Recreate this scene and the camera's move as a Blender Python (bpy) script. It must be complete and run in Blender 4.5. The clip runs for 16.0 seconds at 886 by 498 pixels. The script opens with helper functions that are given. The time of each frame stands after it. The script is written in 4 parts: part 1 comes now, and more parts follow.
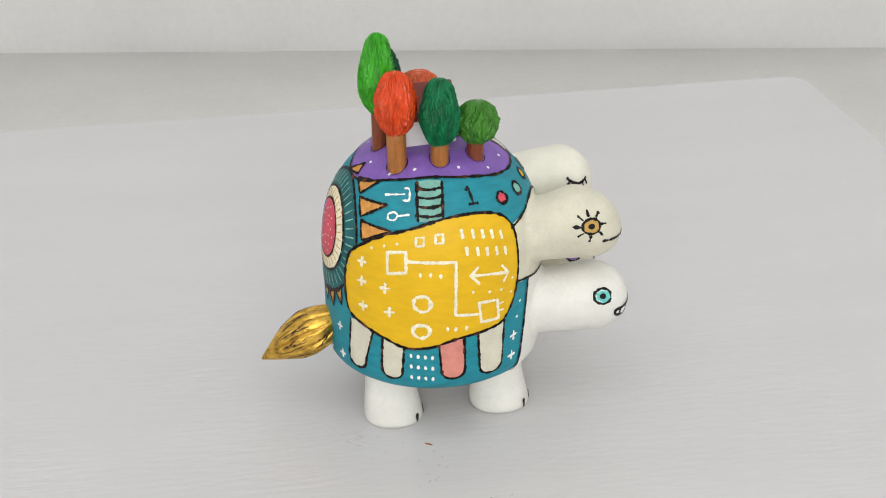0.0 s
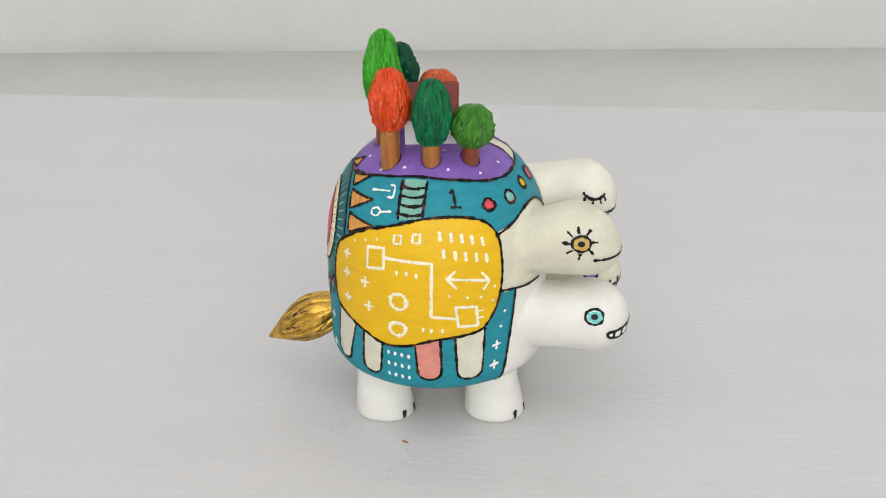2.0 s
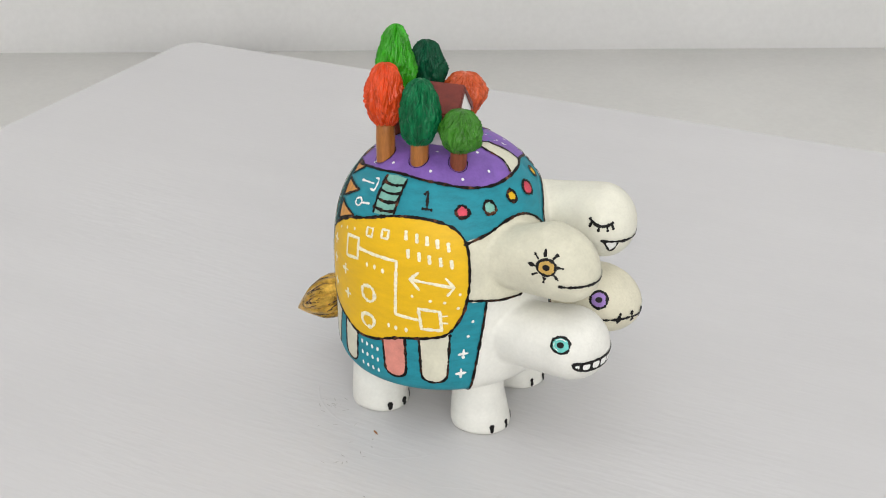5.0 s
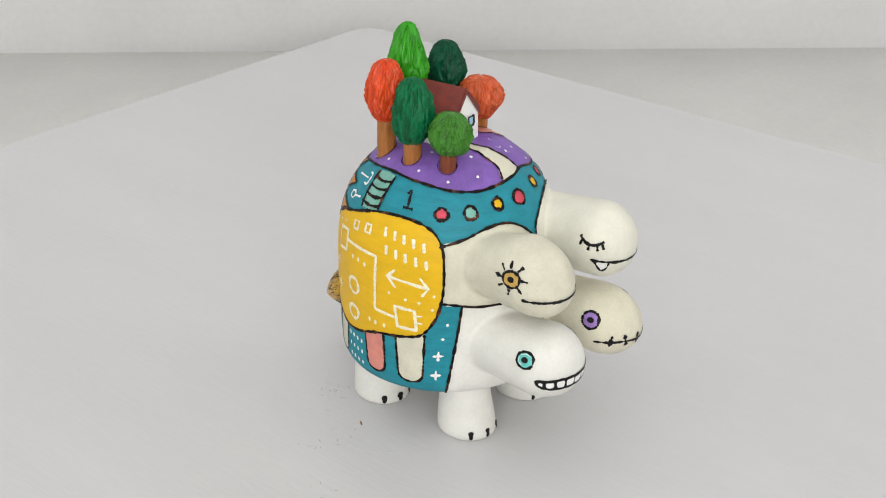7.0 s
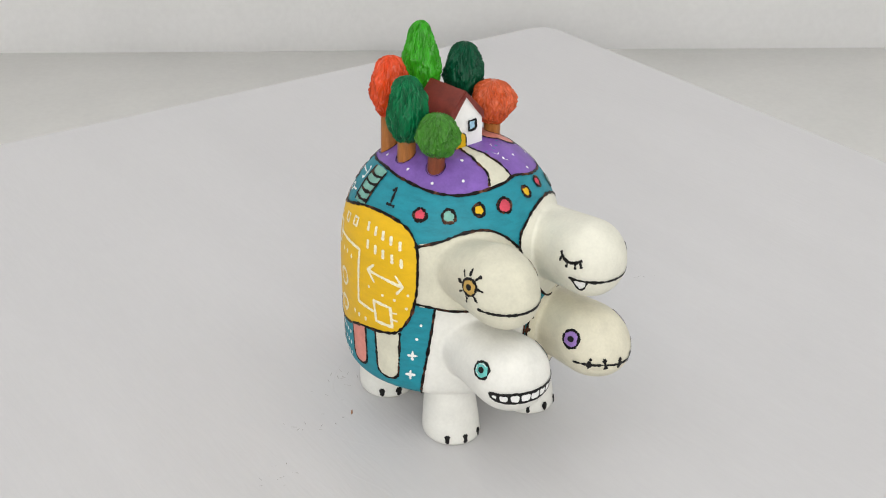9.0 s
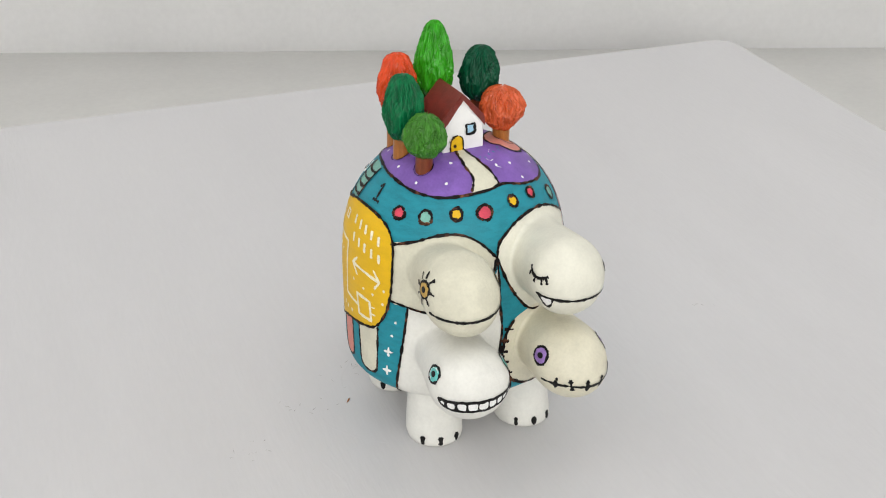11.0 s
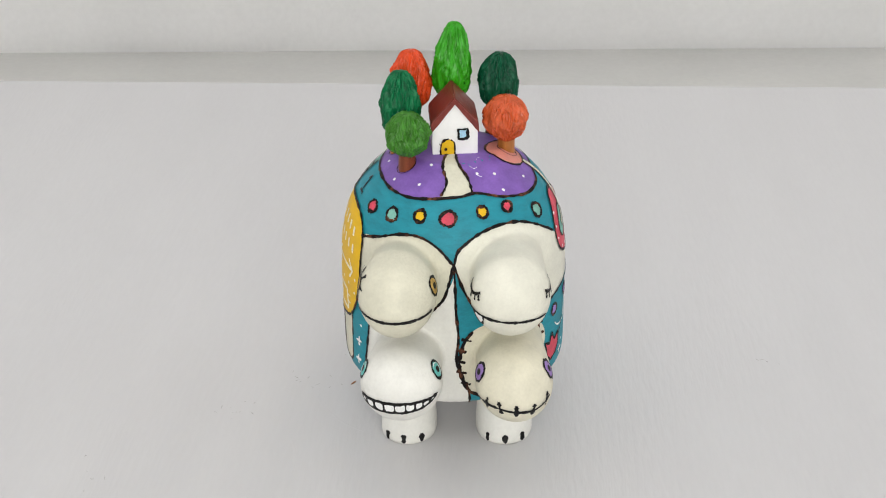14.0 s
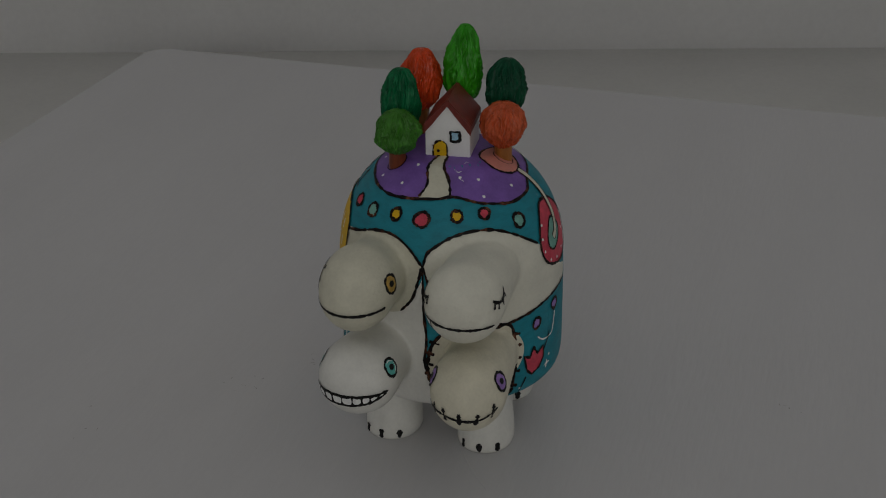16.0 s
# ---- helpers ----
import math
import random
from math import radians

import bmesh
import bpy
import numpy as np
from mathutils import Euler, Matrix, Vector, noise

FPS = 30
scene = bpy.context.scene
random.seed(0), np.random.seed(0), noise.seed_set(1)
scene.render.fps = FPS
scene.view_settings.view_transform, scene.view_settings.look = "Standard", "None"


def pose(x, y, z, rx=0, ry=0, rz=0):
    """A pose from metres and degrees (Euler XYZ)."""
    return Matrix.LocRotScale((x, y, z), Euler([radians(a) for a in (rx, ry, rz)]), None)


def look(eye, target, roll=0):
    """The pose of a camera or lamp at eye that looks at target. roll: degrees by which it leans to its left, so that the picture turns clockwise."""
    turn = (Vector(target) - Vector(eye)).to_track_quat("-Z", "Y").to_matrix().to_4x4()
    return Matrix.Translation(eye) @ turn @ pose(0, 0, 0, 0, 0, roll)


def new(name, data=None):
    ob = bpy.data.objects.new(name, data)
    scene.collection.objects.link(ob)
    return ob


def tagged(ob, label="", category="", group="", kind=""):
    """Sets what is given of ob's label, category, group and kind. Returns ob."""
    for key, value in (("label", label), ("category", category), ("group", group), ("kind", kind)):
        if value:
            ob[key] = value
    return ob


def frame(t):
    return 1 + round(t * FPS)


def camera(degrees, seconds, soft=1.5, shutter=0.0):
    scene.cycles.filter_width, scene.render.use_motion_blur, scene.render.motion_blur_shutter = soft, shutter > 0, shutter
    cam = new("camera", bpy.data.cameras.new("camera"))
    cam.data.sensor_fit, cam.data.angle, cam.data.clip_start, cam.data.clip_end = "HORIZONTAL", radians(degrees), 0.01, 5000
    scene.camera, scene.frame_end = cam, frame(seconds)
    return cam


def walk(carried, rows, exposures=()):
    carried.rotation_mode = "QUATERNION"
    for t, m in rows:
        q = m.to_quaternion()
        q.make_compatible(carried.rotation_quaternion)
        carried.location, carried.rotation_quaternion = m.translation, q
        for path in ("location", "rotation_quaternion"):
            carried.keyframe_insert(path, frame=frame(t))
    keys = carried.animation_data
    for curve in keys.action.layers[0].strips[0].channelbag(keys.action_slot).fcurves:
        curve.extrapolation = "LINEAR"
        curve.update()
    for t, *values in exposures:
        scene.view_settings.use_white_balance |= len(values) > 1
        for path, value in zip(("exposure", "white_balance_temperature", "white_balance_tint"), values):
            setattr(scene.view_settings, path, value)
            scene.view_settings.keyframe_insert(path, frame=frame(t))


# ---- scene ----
from mathutils.bvhtree import BVHTree

cam = camera(34.56, 16.0, soft=1.05)
EYE = pose(0, -0.5, 0.3136, 63.763, 0.721, -0.82)
walk(cam, [(0, EYE), (16, EYE)], exposures=[(0, 0.0), (14.6, 0.0), (15.0, -0.46), (15.3, -0.90), (15.6, -1.40), (16, -2.2)])

# ---- light ----
world = bpy.data.worlds.new("sky")
scene.world = world
world.use_nodes = True
wn = world.node_tree.nodes
sky = wn.new("ShaderNodeTexSky")
sky.sky_type, sky.sun_disc = "NISHITA", False
sky.sun_elevation, sky.sun_rotation = radians(40), radians(250)
world.node_tree.links.new(sky.outputs[0], wn["Background"].inputs[0])
wn["Background"].inputs[1].default_value = 0.05


def added_lamp(name, m, w, h, watts, color):
    """An area lamp added out of view, set in one opening of the room."""
    data = bpy.data.lights.new(name, "AREA")
    data.shape, data.size, data.size_y, data.energy, data.color = "RECTANGLE", w, h, watts, color
    ob = new(name, data)
    ob.matrix_basis = m
    return ob


DAY = (1.0, 0.985, 0.945)
# added sources: no window is seen; placed and tuned for soft, even light
added_lamp("added_daylight_lamp", look((-2.39, 0.0, 1.25), (0, 0.0, 1.25)), 0.9, 1.4, 5.5, DAY)
added_lamp("added_daylight_lamp", look((2.39, 0.0, 1.25), (0, 0.0, 1.25)), 0.9, 1.4, 5.5, DAY)
added_lamp("added_daylight_lamp", look((0.1, -3.19, 1.25), (0.1, 0, 1.25)), 2.8, 1.4, 64.0, DAY)
added_lamp("added_overhead_lamp", look((0.05, -1.0, 2.16), (0.05, -1.001, 0.0)), 2.9, 2.5, 28.0, DAY)


# ---- materials ----
def material(name, color, rough=0.6, vary=0.06, size=0.004, bump=0.15, fine=0.0006, metal=0.0, stretch=(1, 1, 1), dark=None, spec=0.35, coat=0.0, span=(0.45, 0.98)):
    """Paint or wood: blotches of about `size` metres, and a fine relief of about `fine` metres."""
    m = bpy.data.materials.new(name)
    m.use_nodes = True
    n, l = m.node_tree.nodes, m.node_tree.links
    b = n["Principled BSDF"]
    co, mp = n.new("ShaderNodeTexCoord"), n.new("ShaderNodeMapping")
    mp.inputs["Scale"].default_value = stretch
    l.new(co.outputs["Object"], mp.inputs["Vector"])
    big, small = n.new("ShaderNodeTexNoise"), n.new("ShaderNodeTexNoise")
    big.inputs["Scale"].default_value, big.inputs["Detail"].default_value = 1 / size, 5
    small.inputs["Scale"].default_value, small.inputs["Detail"].default_value = 1 / fine, 4
    for t in (big, small):
        l.new(mp.outputs[0], t.inputs["Vector"])
    add = n.new("ShaderNodeMath")
    add.operation = "MULTIPLY_ADD"
    l.new(small.outputs["Fac"], add.inputs[0])
    add.inputs[1].default_value = 0.45
    l.new(big.outputs["Fac"], add.inputs[2])
    ramp = n.new("ShaderNodeValToRGB")
    lo = dark or [c * (1 - 2.2 * vary) for c in color]
    hi = [min(1, c * (1 + 1.6 * vary) + 0.02 * vary) for c in color]
    ramp.color_ramp.elements[0].position, ramp.color_ramp.elements[0].color = span[0], (*lo, 1)
    ramp.color_ramp.elements[1].position, ramp.color_ramp.elements[1].color = span[1], (*hi, 1)
    l.new(add.outputs[0], ramp.inputs[0])
    l.new(ramp.outputs[0], b.inputs["Base Color"])
    rr = n.new("ShaderNodeMapRange")
    rr.inputs["To Min"].default_value, rr.inputs["To Max"].default_value = max(0.05, rough - 0.1), min(1, rough + 0.1)
    l.new(big.outputs["Fac"], rr.inputs["Value"])
    l.new(rr.outputs[0], b.inputs["Roughness"])
    b.inputs["Metallic"].default_value = metal
    b.inputs["Specular IOR Level"].default_value = spec
    b.inputs["Coat Weight"].default_value = coat
    bp = n.new("ShaderNodeBump")
    bp.inputs["Strength"].default_value, bp.inputs["Distance"].default_value = bump, fine * 0.6
    l.new(add.outputs[0], bp.inputs["Height"])
    l.new(bp.outputs[0], b.inputs["Normal"])
    return m


BRUSH = (1, 1, 3)
TEAL = material("teal paint", (0.009, 0.232, 0.298), 0.55, 0.10, 0.006, 0.25, 0.0007, stretch=BRUSH)
DEEP = material("deep teal paint", (0.010, 0.105, 0.115), 0.55, 0.14, 0.004, 0.25, 0.0007)
YELLOW = material("yellow paint", (0.74, 0.44, 0.004), 0.5, 0.04, 0.008, 0.2, 0.0007, stretch=BRUSH)
PURPLE = material("purple paint", (0.2, 0.098, 0.4), 0.5, 0.10, 0.006, 0.25, 0.0008)
CREAM = material("cream paint", (0.635, 0.612, 0.49), 0.55, 0.05, 0.008, 0.55, 0.0011)
IVORY = material("ivory paint", (0.72, 0.705, 0.605), 0.5, 0.04, 0.009, 0.55, 0.0011)
WARM = material("warm cream paint", (0.695, 0.658, 0.52), 0.52, 0.05, 0.009, 0.55, 0.0011)
CHALK = material("chalk white paint", (0.75, 0.742, 0.692), 0.5, 0.04, 0.010, 0.3, 0.0013)
WHITE = material("white paint marks", (0.82, 0.82, 0.80), 0.5, 0.06, 0.002, 0.3, 0.0004)
MARK = material("thin white paint marks", (0.84, 0.77, 0.56), 0.55, 0.10, 0.0012, 0.3, 0.0004)
LINE = material("burnt brown line", (0.10, 0.034, 0.014), 0.45, 0.5, 0.0036, 0.5, 0.0005, dark=(0.006, 0.004, 0.004), spec=0.15, span=(0.76, 1.12))
INK = material("black line", (0.010, 0.009, 0.009), 0.4, 0.3, 0.002, 0.4, 0.0004, spec=0.15)
ORANGE = material("ochre orange paint", (0.60, 0.27, 0.06), 0.55, 0.14, 0.003, 0.25, 0.0006)
SALMON = material("salmon pink paint", (0.66, 0.25, 0.20), 0.5, 0.08, 0.005, 0.2, 0.0006)
RED = material("rose red paint", (0.62, 0.06, 0.1), 0.5, 0.12, 0.003, 0.2, 0.0006)
MINT = material("mint paint", (0.18, 0.42, 0.35), 0.5, 0.12, 0.003, 0.2, 0.0006)
AQUA = material("aqua paint", (0.14, 0.55, 0.51), 0.45, 0.10, 0.003, 0.2, 0.0005)
LILAC = material("lilac paint", (0.34, 0.2, 0.54), 0.5, 0.12, 0.003, 0.2, 0.0005)
OCHRE = material("ochre yellow paint", (0.52, 0.33, 0.08), 0.5, 0.14, 0.003, 0.2, 0.0005)
GOLD = material("worn gold leaf", (0.6, 0.37, 0.06), 0.30, 0.35, 0.0035, 1.0, 0.0008, metal=0.9, dark=(0.27, 0.14, 0.025), stretch=(0.7, 1.4, 0.9))
LEAF = material("leaf green paint", (0.04, 0.38, 0.01), 0.27, 0.13, 0.0022, 0.6, 0.0010, stretch=(1, 1, 0.18), dark=(0.02, 0.19, 0.005), spec=0.36)
PINE = material("dark green paint", (0.0005, 0.165, 0.055), 0.33, 0.13, 0.0022, 0.6, 0.0010, stretch=(1, 1, 0.18), dark=(0.00015, 0.0495, 0.0165), spec=0.22)
MOSS = material("moss green paint", (0.05, 0.215, 0.018), 0.3, 0.13, 0.0022, 0.6, 0.0010, stretch=(1, 1, 0.18), dark=(0.0275, 0.11825, 0.0099), spec=0.3)
FOREST = material("deep bottle green paint", (0.0005, 0.085, 0.036), 0.33, 0.13, 0.0022, 0.6, 0.0010, stretch=(1, 1, 0.18), dark=(0.00015, 0.0255, 0.0108), spec=0.22)
CORAL = material("orange red paint", (0.68, 0.066, 0.01), 0.27, 0.13, 0.0022, 0.6, 0.0010, stretch=(1, 1, 0.18), dark=(0.4624, 0.0449, 0.0068), spec=0.36)
RUST = material("coral paint", (0.6, 0.1, 0.028), 0.27, 0.13, 0.0022, 0.6, 0.0010, stretch=(1, 1, 0.18), dark=(0.408, 0.068, 0.019), spec=0.36)
BARK = material("stained brown wood", (0.36, 0.13, 0.026), 0.34, 0.18, 0.004, 0.4, 0.0006, stretch=(2, 2, 0.3))
BARK_RED = material("stained red brown wood", (0.20, 0.045, 0.014), 0.34, 0.18, 0.004, 0.4, 0.0006, stretch=(2, 2, 0.3))
TILE = material("oxide red paint", (0.185, 0.03, 0.021), 0.4, 0.14, 0.005, 0.4, 0.0006, stretch=(1, 2, 1))
GROOVE = material("dark brown stain", (0.035, 0.014, 0.006), 0.6, 0.4, 0.002, 0.3, 0.0005)
HOUSE = material("white house paint", (0.85, 0.845, 0.82), 0.5, 0.02, 0.004, 0.3, 0.0006)
GLASS = material("pale blue paint", (0.38, 0.62, 0.78), 0.35, 0.12, 0.0015, 0.1, 0.0004)
BOARD = material("white brushed board paint", (0.58, 0.572, 0.577), 0.35, 0.016, 0.05, 0.24, 0.0026, stretch=(0.22, 1.3, 1), spec=0.5)
TABLE = material("white table paint", (0.84, 0.83, 0.80), 0.5, 0.03, 0.12, 0.1, 0.004)
WALL = material("white wall paint", (0.82, 0.816, 0.815), 0.8, 0.025, 0.15, 0.15, 0.004)
SCUFF = material("grey scuff", (0.36, 0.35, 0.33), 0.7, 0.3, 0.002, 0.2, 0.0005)
FLOOR = material("pale floor boards", (0.60, 0.55, 0.47), 0.5, 0.12, 0.2, 0.2, 0.004, stretch=(0.3, 2, 1))

MM = 0.001


# ---- building helpers ----
def part(name, bm, mat, parent=None, label="", smooth=True):
    """One mesh object out of a bmesh, under a thing or a part."""
    me = bpy.data.meshes.new(name)
    for f in bm.faces:
        f.smooth = smooth
    bm.to_mesh(me)
    bm.free()
    me.materials.append(mat)
    ob = new(name, me)
    if parent:
        ob.parent = parent
    if label:
        ob["label"] = label
    return ob


def box(bm, x0, x1, y0, y1, z0, z1):
    m = Matrix.LocRotScale(((x0 + x1) / 2, (y0 + y1) / 2, (z0 + z1) / 2), None, (x1 - x0, y1 - y0, z1 - z0))
    return bmesh.ops.create_cube(bm, size=1, matrix=m)["verts"]


def rings(bm, loops, cap_start=True, cap_end=True):
    """Skin a row of closed loops of points."""
    rows = [[bm.verts.new(p) for p in loop] for loop in loops]
    n = len(rows[0])
    for a, b in zip(rows, rows[1:]):
        for i in range(n):
            bm.faces.new((a[i], a[(i + 1) % n], b[(i + 1) % n], b[i]))
    if cap_start:
        bm.faces.new(rows[0][::-1])
    if cap_end:
        bm.faces.new(rows[-1])
    bmesh.ops.recalc_face_normals(bm, faces=bm.faces)
    return rows

# ---- the room ----
def build_room():
    """A small white room: a shelf-like table against a wall; floor, ceiling, other walls and openings are added,
    unseen.
    """
    bm = bmesh.new()
    box(bm, -2.55, 2.55, -0.006, 0.10, -0.80, 2.28)
    w = part("wall_north", bm, WALL)
    w.matrix_basis = pose(0, 0.606, 0, 0, 0, -1.84)
    tagged(w, "plain matt white painted wall behind the table", "wall", kind="structure")
    bm = bmesh.new()
    box(bm, -1.55, 1.55, -0.75, 0.665, -0.09, -0.05)
    bmesh.ops.bevel(bm, geom=[e for e in bm.edges], offset=0.004, segments=2, affect="EDGES")
    t = part("table_top", bm, TABLE)
    tagged(t, "plain white painted table top against the wall", "table", kind="structure")
    for x in (-1.48, 1.48):
        for y in (-0.68, 0.50):
            bm = bmesh.new()
            box(bm, x - 0.03, x + 0.03, y - 0.03, y + 0.03, -0.80, -0.0895)
            bmesh.ops.bevel(bm, geom=[e for e in bm.edges], offset=0.003, segments=1, affect="EDGES")
            part("table_leg", bm, TABLE, t, "square white table leg", smooth=False)
    # unseen floor, ceiling and remaining walls, added to enclose and bounce the light
    bm = bmesh.new()
    box(bm, -2.6, 2.6, -3.4, 0.86, -0.84, -0.80)
    tagged(part("floor", bm, FLOOR), "added pale wooden floor, out of view", "floor", kind="structure")
    bm = bmesh.new()
    for x0, x1, y0, y1 in ((-2.6, 2.6, -3.4, -2.3), (-2.6, 2.6, 0.30, 0.86), (-2.6, -1.45, -2.3, 0.30), (1.55, 2.6, -2.3, 0.30)):
        box(bm, x0, x1, y0, y1, 2.20, 2.28)
    tagged(part("ceiling", bm, WALL, smooth=False), "added white ceiling, out of view, open for the overhead lamp", "ceiling", kind="structure")
    for side, x0 in (("wall_west", -2.48), ("wall_east", 2.40)):
        bm = bmesh.new()
        for y0, y1, z0, z1 in ((-3.4, -0.48, -0.8, 2.2), (0.48, 0.86, -0.8, 2.2), (-0.48, 0.48, -0.8, 0.5), (-0.48, 0.48, 2.0, 2.2)):
            box(bm, x0, x0 + 0.08, y0, y1, z0, z1)
        tagged(part(side, bm, WALL, smooth=False), "added white wall, out of view, with an opening for a lamp", "wall", kind="structure")
    bm = bmesh.new()
    for x0, x1, z0, z1 in ((-2.4, -1.35, -0.8, 2.2), (1.55, 2.4, -0.8, 2.2), (-1.35, 1.55, -0.8, 0.5), (-1.35, 1.55, 2.0, 2.2)):
        box(bm, x0, x1, -3.28, -3.20, z0, z1)
    tagged(part("wall_south", bm, WALL, smooth=False), "added white wall, out of view, with a wide opening for a lamp", "wall", kind="structure")


def build_board():
    """The square white board that turns, on a round foot."""
    thing = new("turntable")
    tagged(thing, "white brush-painted square board on a turntable foot", "turntable")
    bm = bmesh.new()
    loops = []
    for z, inset in ((-0.012, 0.0015), (-0.0105, 0.0), (-0.0015, 0.0), (-0.0005, 0.0005), (0.0, 0.0015)):
        row = []
        for i in range(4):
            turn = math.pi / 4 + i * math.pi / 2
            cx, cy = math.copysign(0.324, math.cos(turn)), math.copysign(0.324, math.sin(turn))
            for j in range(9):
                a = turn - math.pi / 4 + j * math.pi / 16
                row.append((cx + (0.016 - inset) * math.cos(a), cy + (0.016 - inset) * math.sin(a), z))
        loops.append(row)
    rings(bm, loops)
    b = part("board", bm, BOARD, thing, "white brush-painted square board", smooth=False)
    b.matrix_basis = pose(-0.040, -0.002, 0, 0, 0, 8.8)
    bm = bmesh.new()
    loops = []
    for r, z in ((0.13, -0.0495), (0.135, -0.046), (0.135, -0.030), (0.11, -0.026), (0.11, -0.0125)):
        loops.append([(r * math.cos(a * math.tau / 48), r * math.sin(a * math.tau / 48), z) for a in range(48)])
    rings(bm, loops)
    part("turntable_foot", bm, TABLE, thing, "round white turntable foot")
    rnd = random.Random(5)
    for x, y, n, spread in ((-0.030, -0.029, 16, 0.0035), (0.023, -0.076, 12, 0.004), (-0.002, -0.052, 9, 0.0045), (-0.053, 0.134, 4, 0.003), (0.082, -0.116, 6, 0.006), (-0.016, -0.036, 5, 0.006)):
        bm = bmesh.new()
        for _ in range(n):
            cx, cy, a, l = x + rnd.gauss(0, spread), y + rnd.gauss(0, spread), rnd.uniform(0, math.pi), rnd.uniform(0.0002, 0.0015)
            w = rnd.uniform(0.00008, 0.0002)
            dx, dy = math.cos(a), math.sin(a)
            bm.faces.new([bm.verts.new((cx + dx * l * i - dy * w * j, cy + dy * l * i + dx * w * j, 0.00012)) for i, j in ((-1, -0.2), (0, -1), (1, -0.2), (1, 0.2), (0, 1), (-1, 0.2))])
        sc = part("scratch_marks", bm, SCUFF, thing, "small grey scratches in the paint")
        sc["kind"] = "stuff"
    for pts in ([(1, -48.6), (12, -46.5), (21, -39), (28, -30), (31.5, -22)], [(33, 29), (38, 33.5), (43.5, 39), (50, 47)], [(-44, -22), (-36, -30), (-24, -36), (-14, -37)], [(36, -52), (52, -44), (66, -41)]):
        # low ridges where the brush lifted off
        bm = bmesh.new()
        ribbon(bm, [(Vector((q.x, q.y, 0.02)) * MM, Vector((0, 0, 1))) for q in dense(spline(pts, False, 8), False, 0.7)], 1.1, 0.6, lift=0.09, taper=True)
        part("paint_ridge", bm, BOARD, thing, "low ridge in the white paint")
    return thing


def build_crumb():
    """A splinter of brown wood that lies on the board."""
    bm = bmesh.new()
    rings(bm, [[(x * MM, (y + 0.25 * math.sin(x)) * MM, z * MM) for y, z in ((-w, 0), (w, 0), (w * 0.8, 0.6 * w + 0.1), (-w * 0.7, 0.7 * w + 0.1))] for x, w in ((-1.7, 0.12), (-0.6, 0.4), (0.5, 0.35), (1.6, 0.1))])
    ob = part("splinter", bm, BARK)
    return tagged(ob, "tiny brown wood splinter lying on the board", "splinter")


# ---- the turtle figure: a turned body, heads, legs and a tail ----
CX, CY, R0 = -0.2, 8.3, 43.4


def profile():
    """Radius, height and length along the turned body's outline, from the crown down, in millimetres."""
    r = np.concatenate([np.linspace(0, 42, 300), 42 + 1.4 * np.sin(np.linspace(0, np.pi / 2, 120))[1:]])
    z = np.where(r < 15, 112.6 + (1 - (r / 15) ** 2) * 3.26, 47.76 + 69.1 * np.maximum(1 - (r / R0) ** 1.39, 0) ** (1 / 4.09))
    d = np.linspace(0, 1, 400)[1:]
    r = np.concatenate([r, R0 * np.maximum(1 - d ** 8.53, 0) ** (1 / 9.28)])
    z = np.concatenate([z, 47.76 - 26.5 * d])
    s = np.concatenate([[0], np.cumsum(np.hypot(np.diff(r), np.diff(z)))])
    z[:300] = np.where(r[:300] < 18, 111.2 + 0.1 * (1 - (r[:300] / 18) ** 2), z[:300])  # a nearly flat crown
    return r, z, s


PR, PZ, PS = profile()


def on_body(phi, s, lift=0.0):
    """The point of the turned body at phi degrees round it and s mm down its outline, lifted off by lift mm."""
    r, z = np.interp(s, PS, PR), np.interp(s, PS, PZ)
    dr, dz = np.interp(s + 0.4, PS, PR) - np.interp(s - 0.4, PS, PR), np.interp(s + 0.4, PS, PZ) - np.interp(s - 0.4, PS, PZ)
    k = math.hypot(dr, dz) or 1
    r, z = r - dz / k * lift, z + dr / k * lift
    a = radians(phi)
    return Vector(((CX + r * math.cos(a)) * MM, (CY + r * math.sin(a)) * MM, z * MM))


def build_body(figure):
    bm = bmesh.new()
    ss = list(np.linspace(0.6, PS[-1] - 1.5, 90)) + list(np.linspace(PS[-1] - 1.4, PS[-1], 6))
    rings(bm, [[on_body(a * 3, s) for a in range(120)] for s in ss])
    shell = part("shell", bm, TEAL, figure, "teal painted turned wooden shell")
    # unseen underside, added in white to bounce light on to the board
    bm = bmesh.new()
    rings(bm, [[((CX + q * math.cos(a)) * MM, (CY + q * math.sin(a)) * MM, z * MM) for a in (i * math.tau / 72 for i in range(72))] for q, z in ((33.0, 21.7), (33.6, 21.3), (32.8, 20.9), (18.0, 20.8), (2.0, 20.8))])
    part("belly", bm, CHALK, figure, "unseen white underside, added to bounce light")
    return shell


HEADS = {  # the egg's centre, its half-axes (long, across, upright), its turn and droop, and the way that the face looks, in mm and degrees
    "upper_near": ((57.47, 0.24, 78.36), (17.03, 14.03, 13.29), (10.31, 32.7), 6),
    "lower_near": ((62.54, 2.12, 45.14), (14.98, 14.83, 13.81), (7.70, 11.93), 6),
    "lower_far": ((52.32, 41.18, 44.33), (16.97, 14.02, 13.54), (20.24, 16.86), 14),
    "upper_far": ((52.83, 39.84, 78.92), (13.23, 14.14, 14.62), (17.26, -15.78), 13),
}
NECKS = {"upper_near": (12.6, 1.9), "lower_near": (12.9, 1.2), "lower_far": (12.8, 0.6), "upper_far": (13.5, 1.7)}  # radius, and how far it sits below the head's centre
SKIN = {}  # the finished heads, to lay paint on


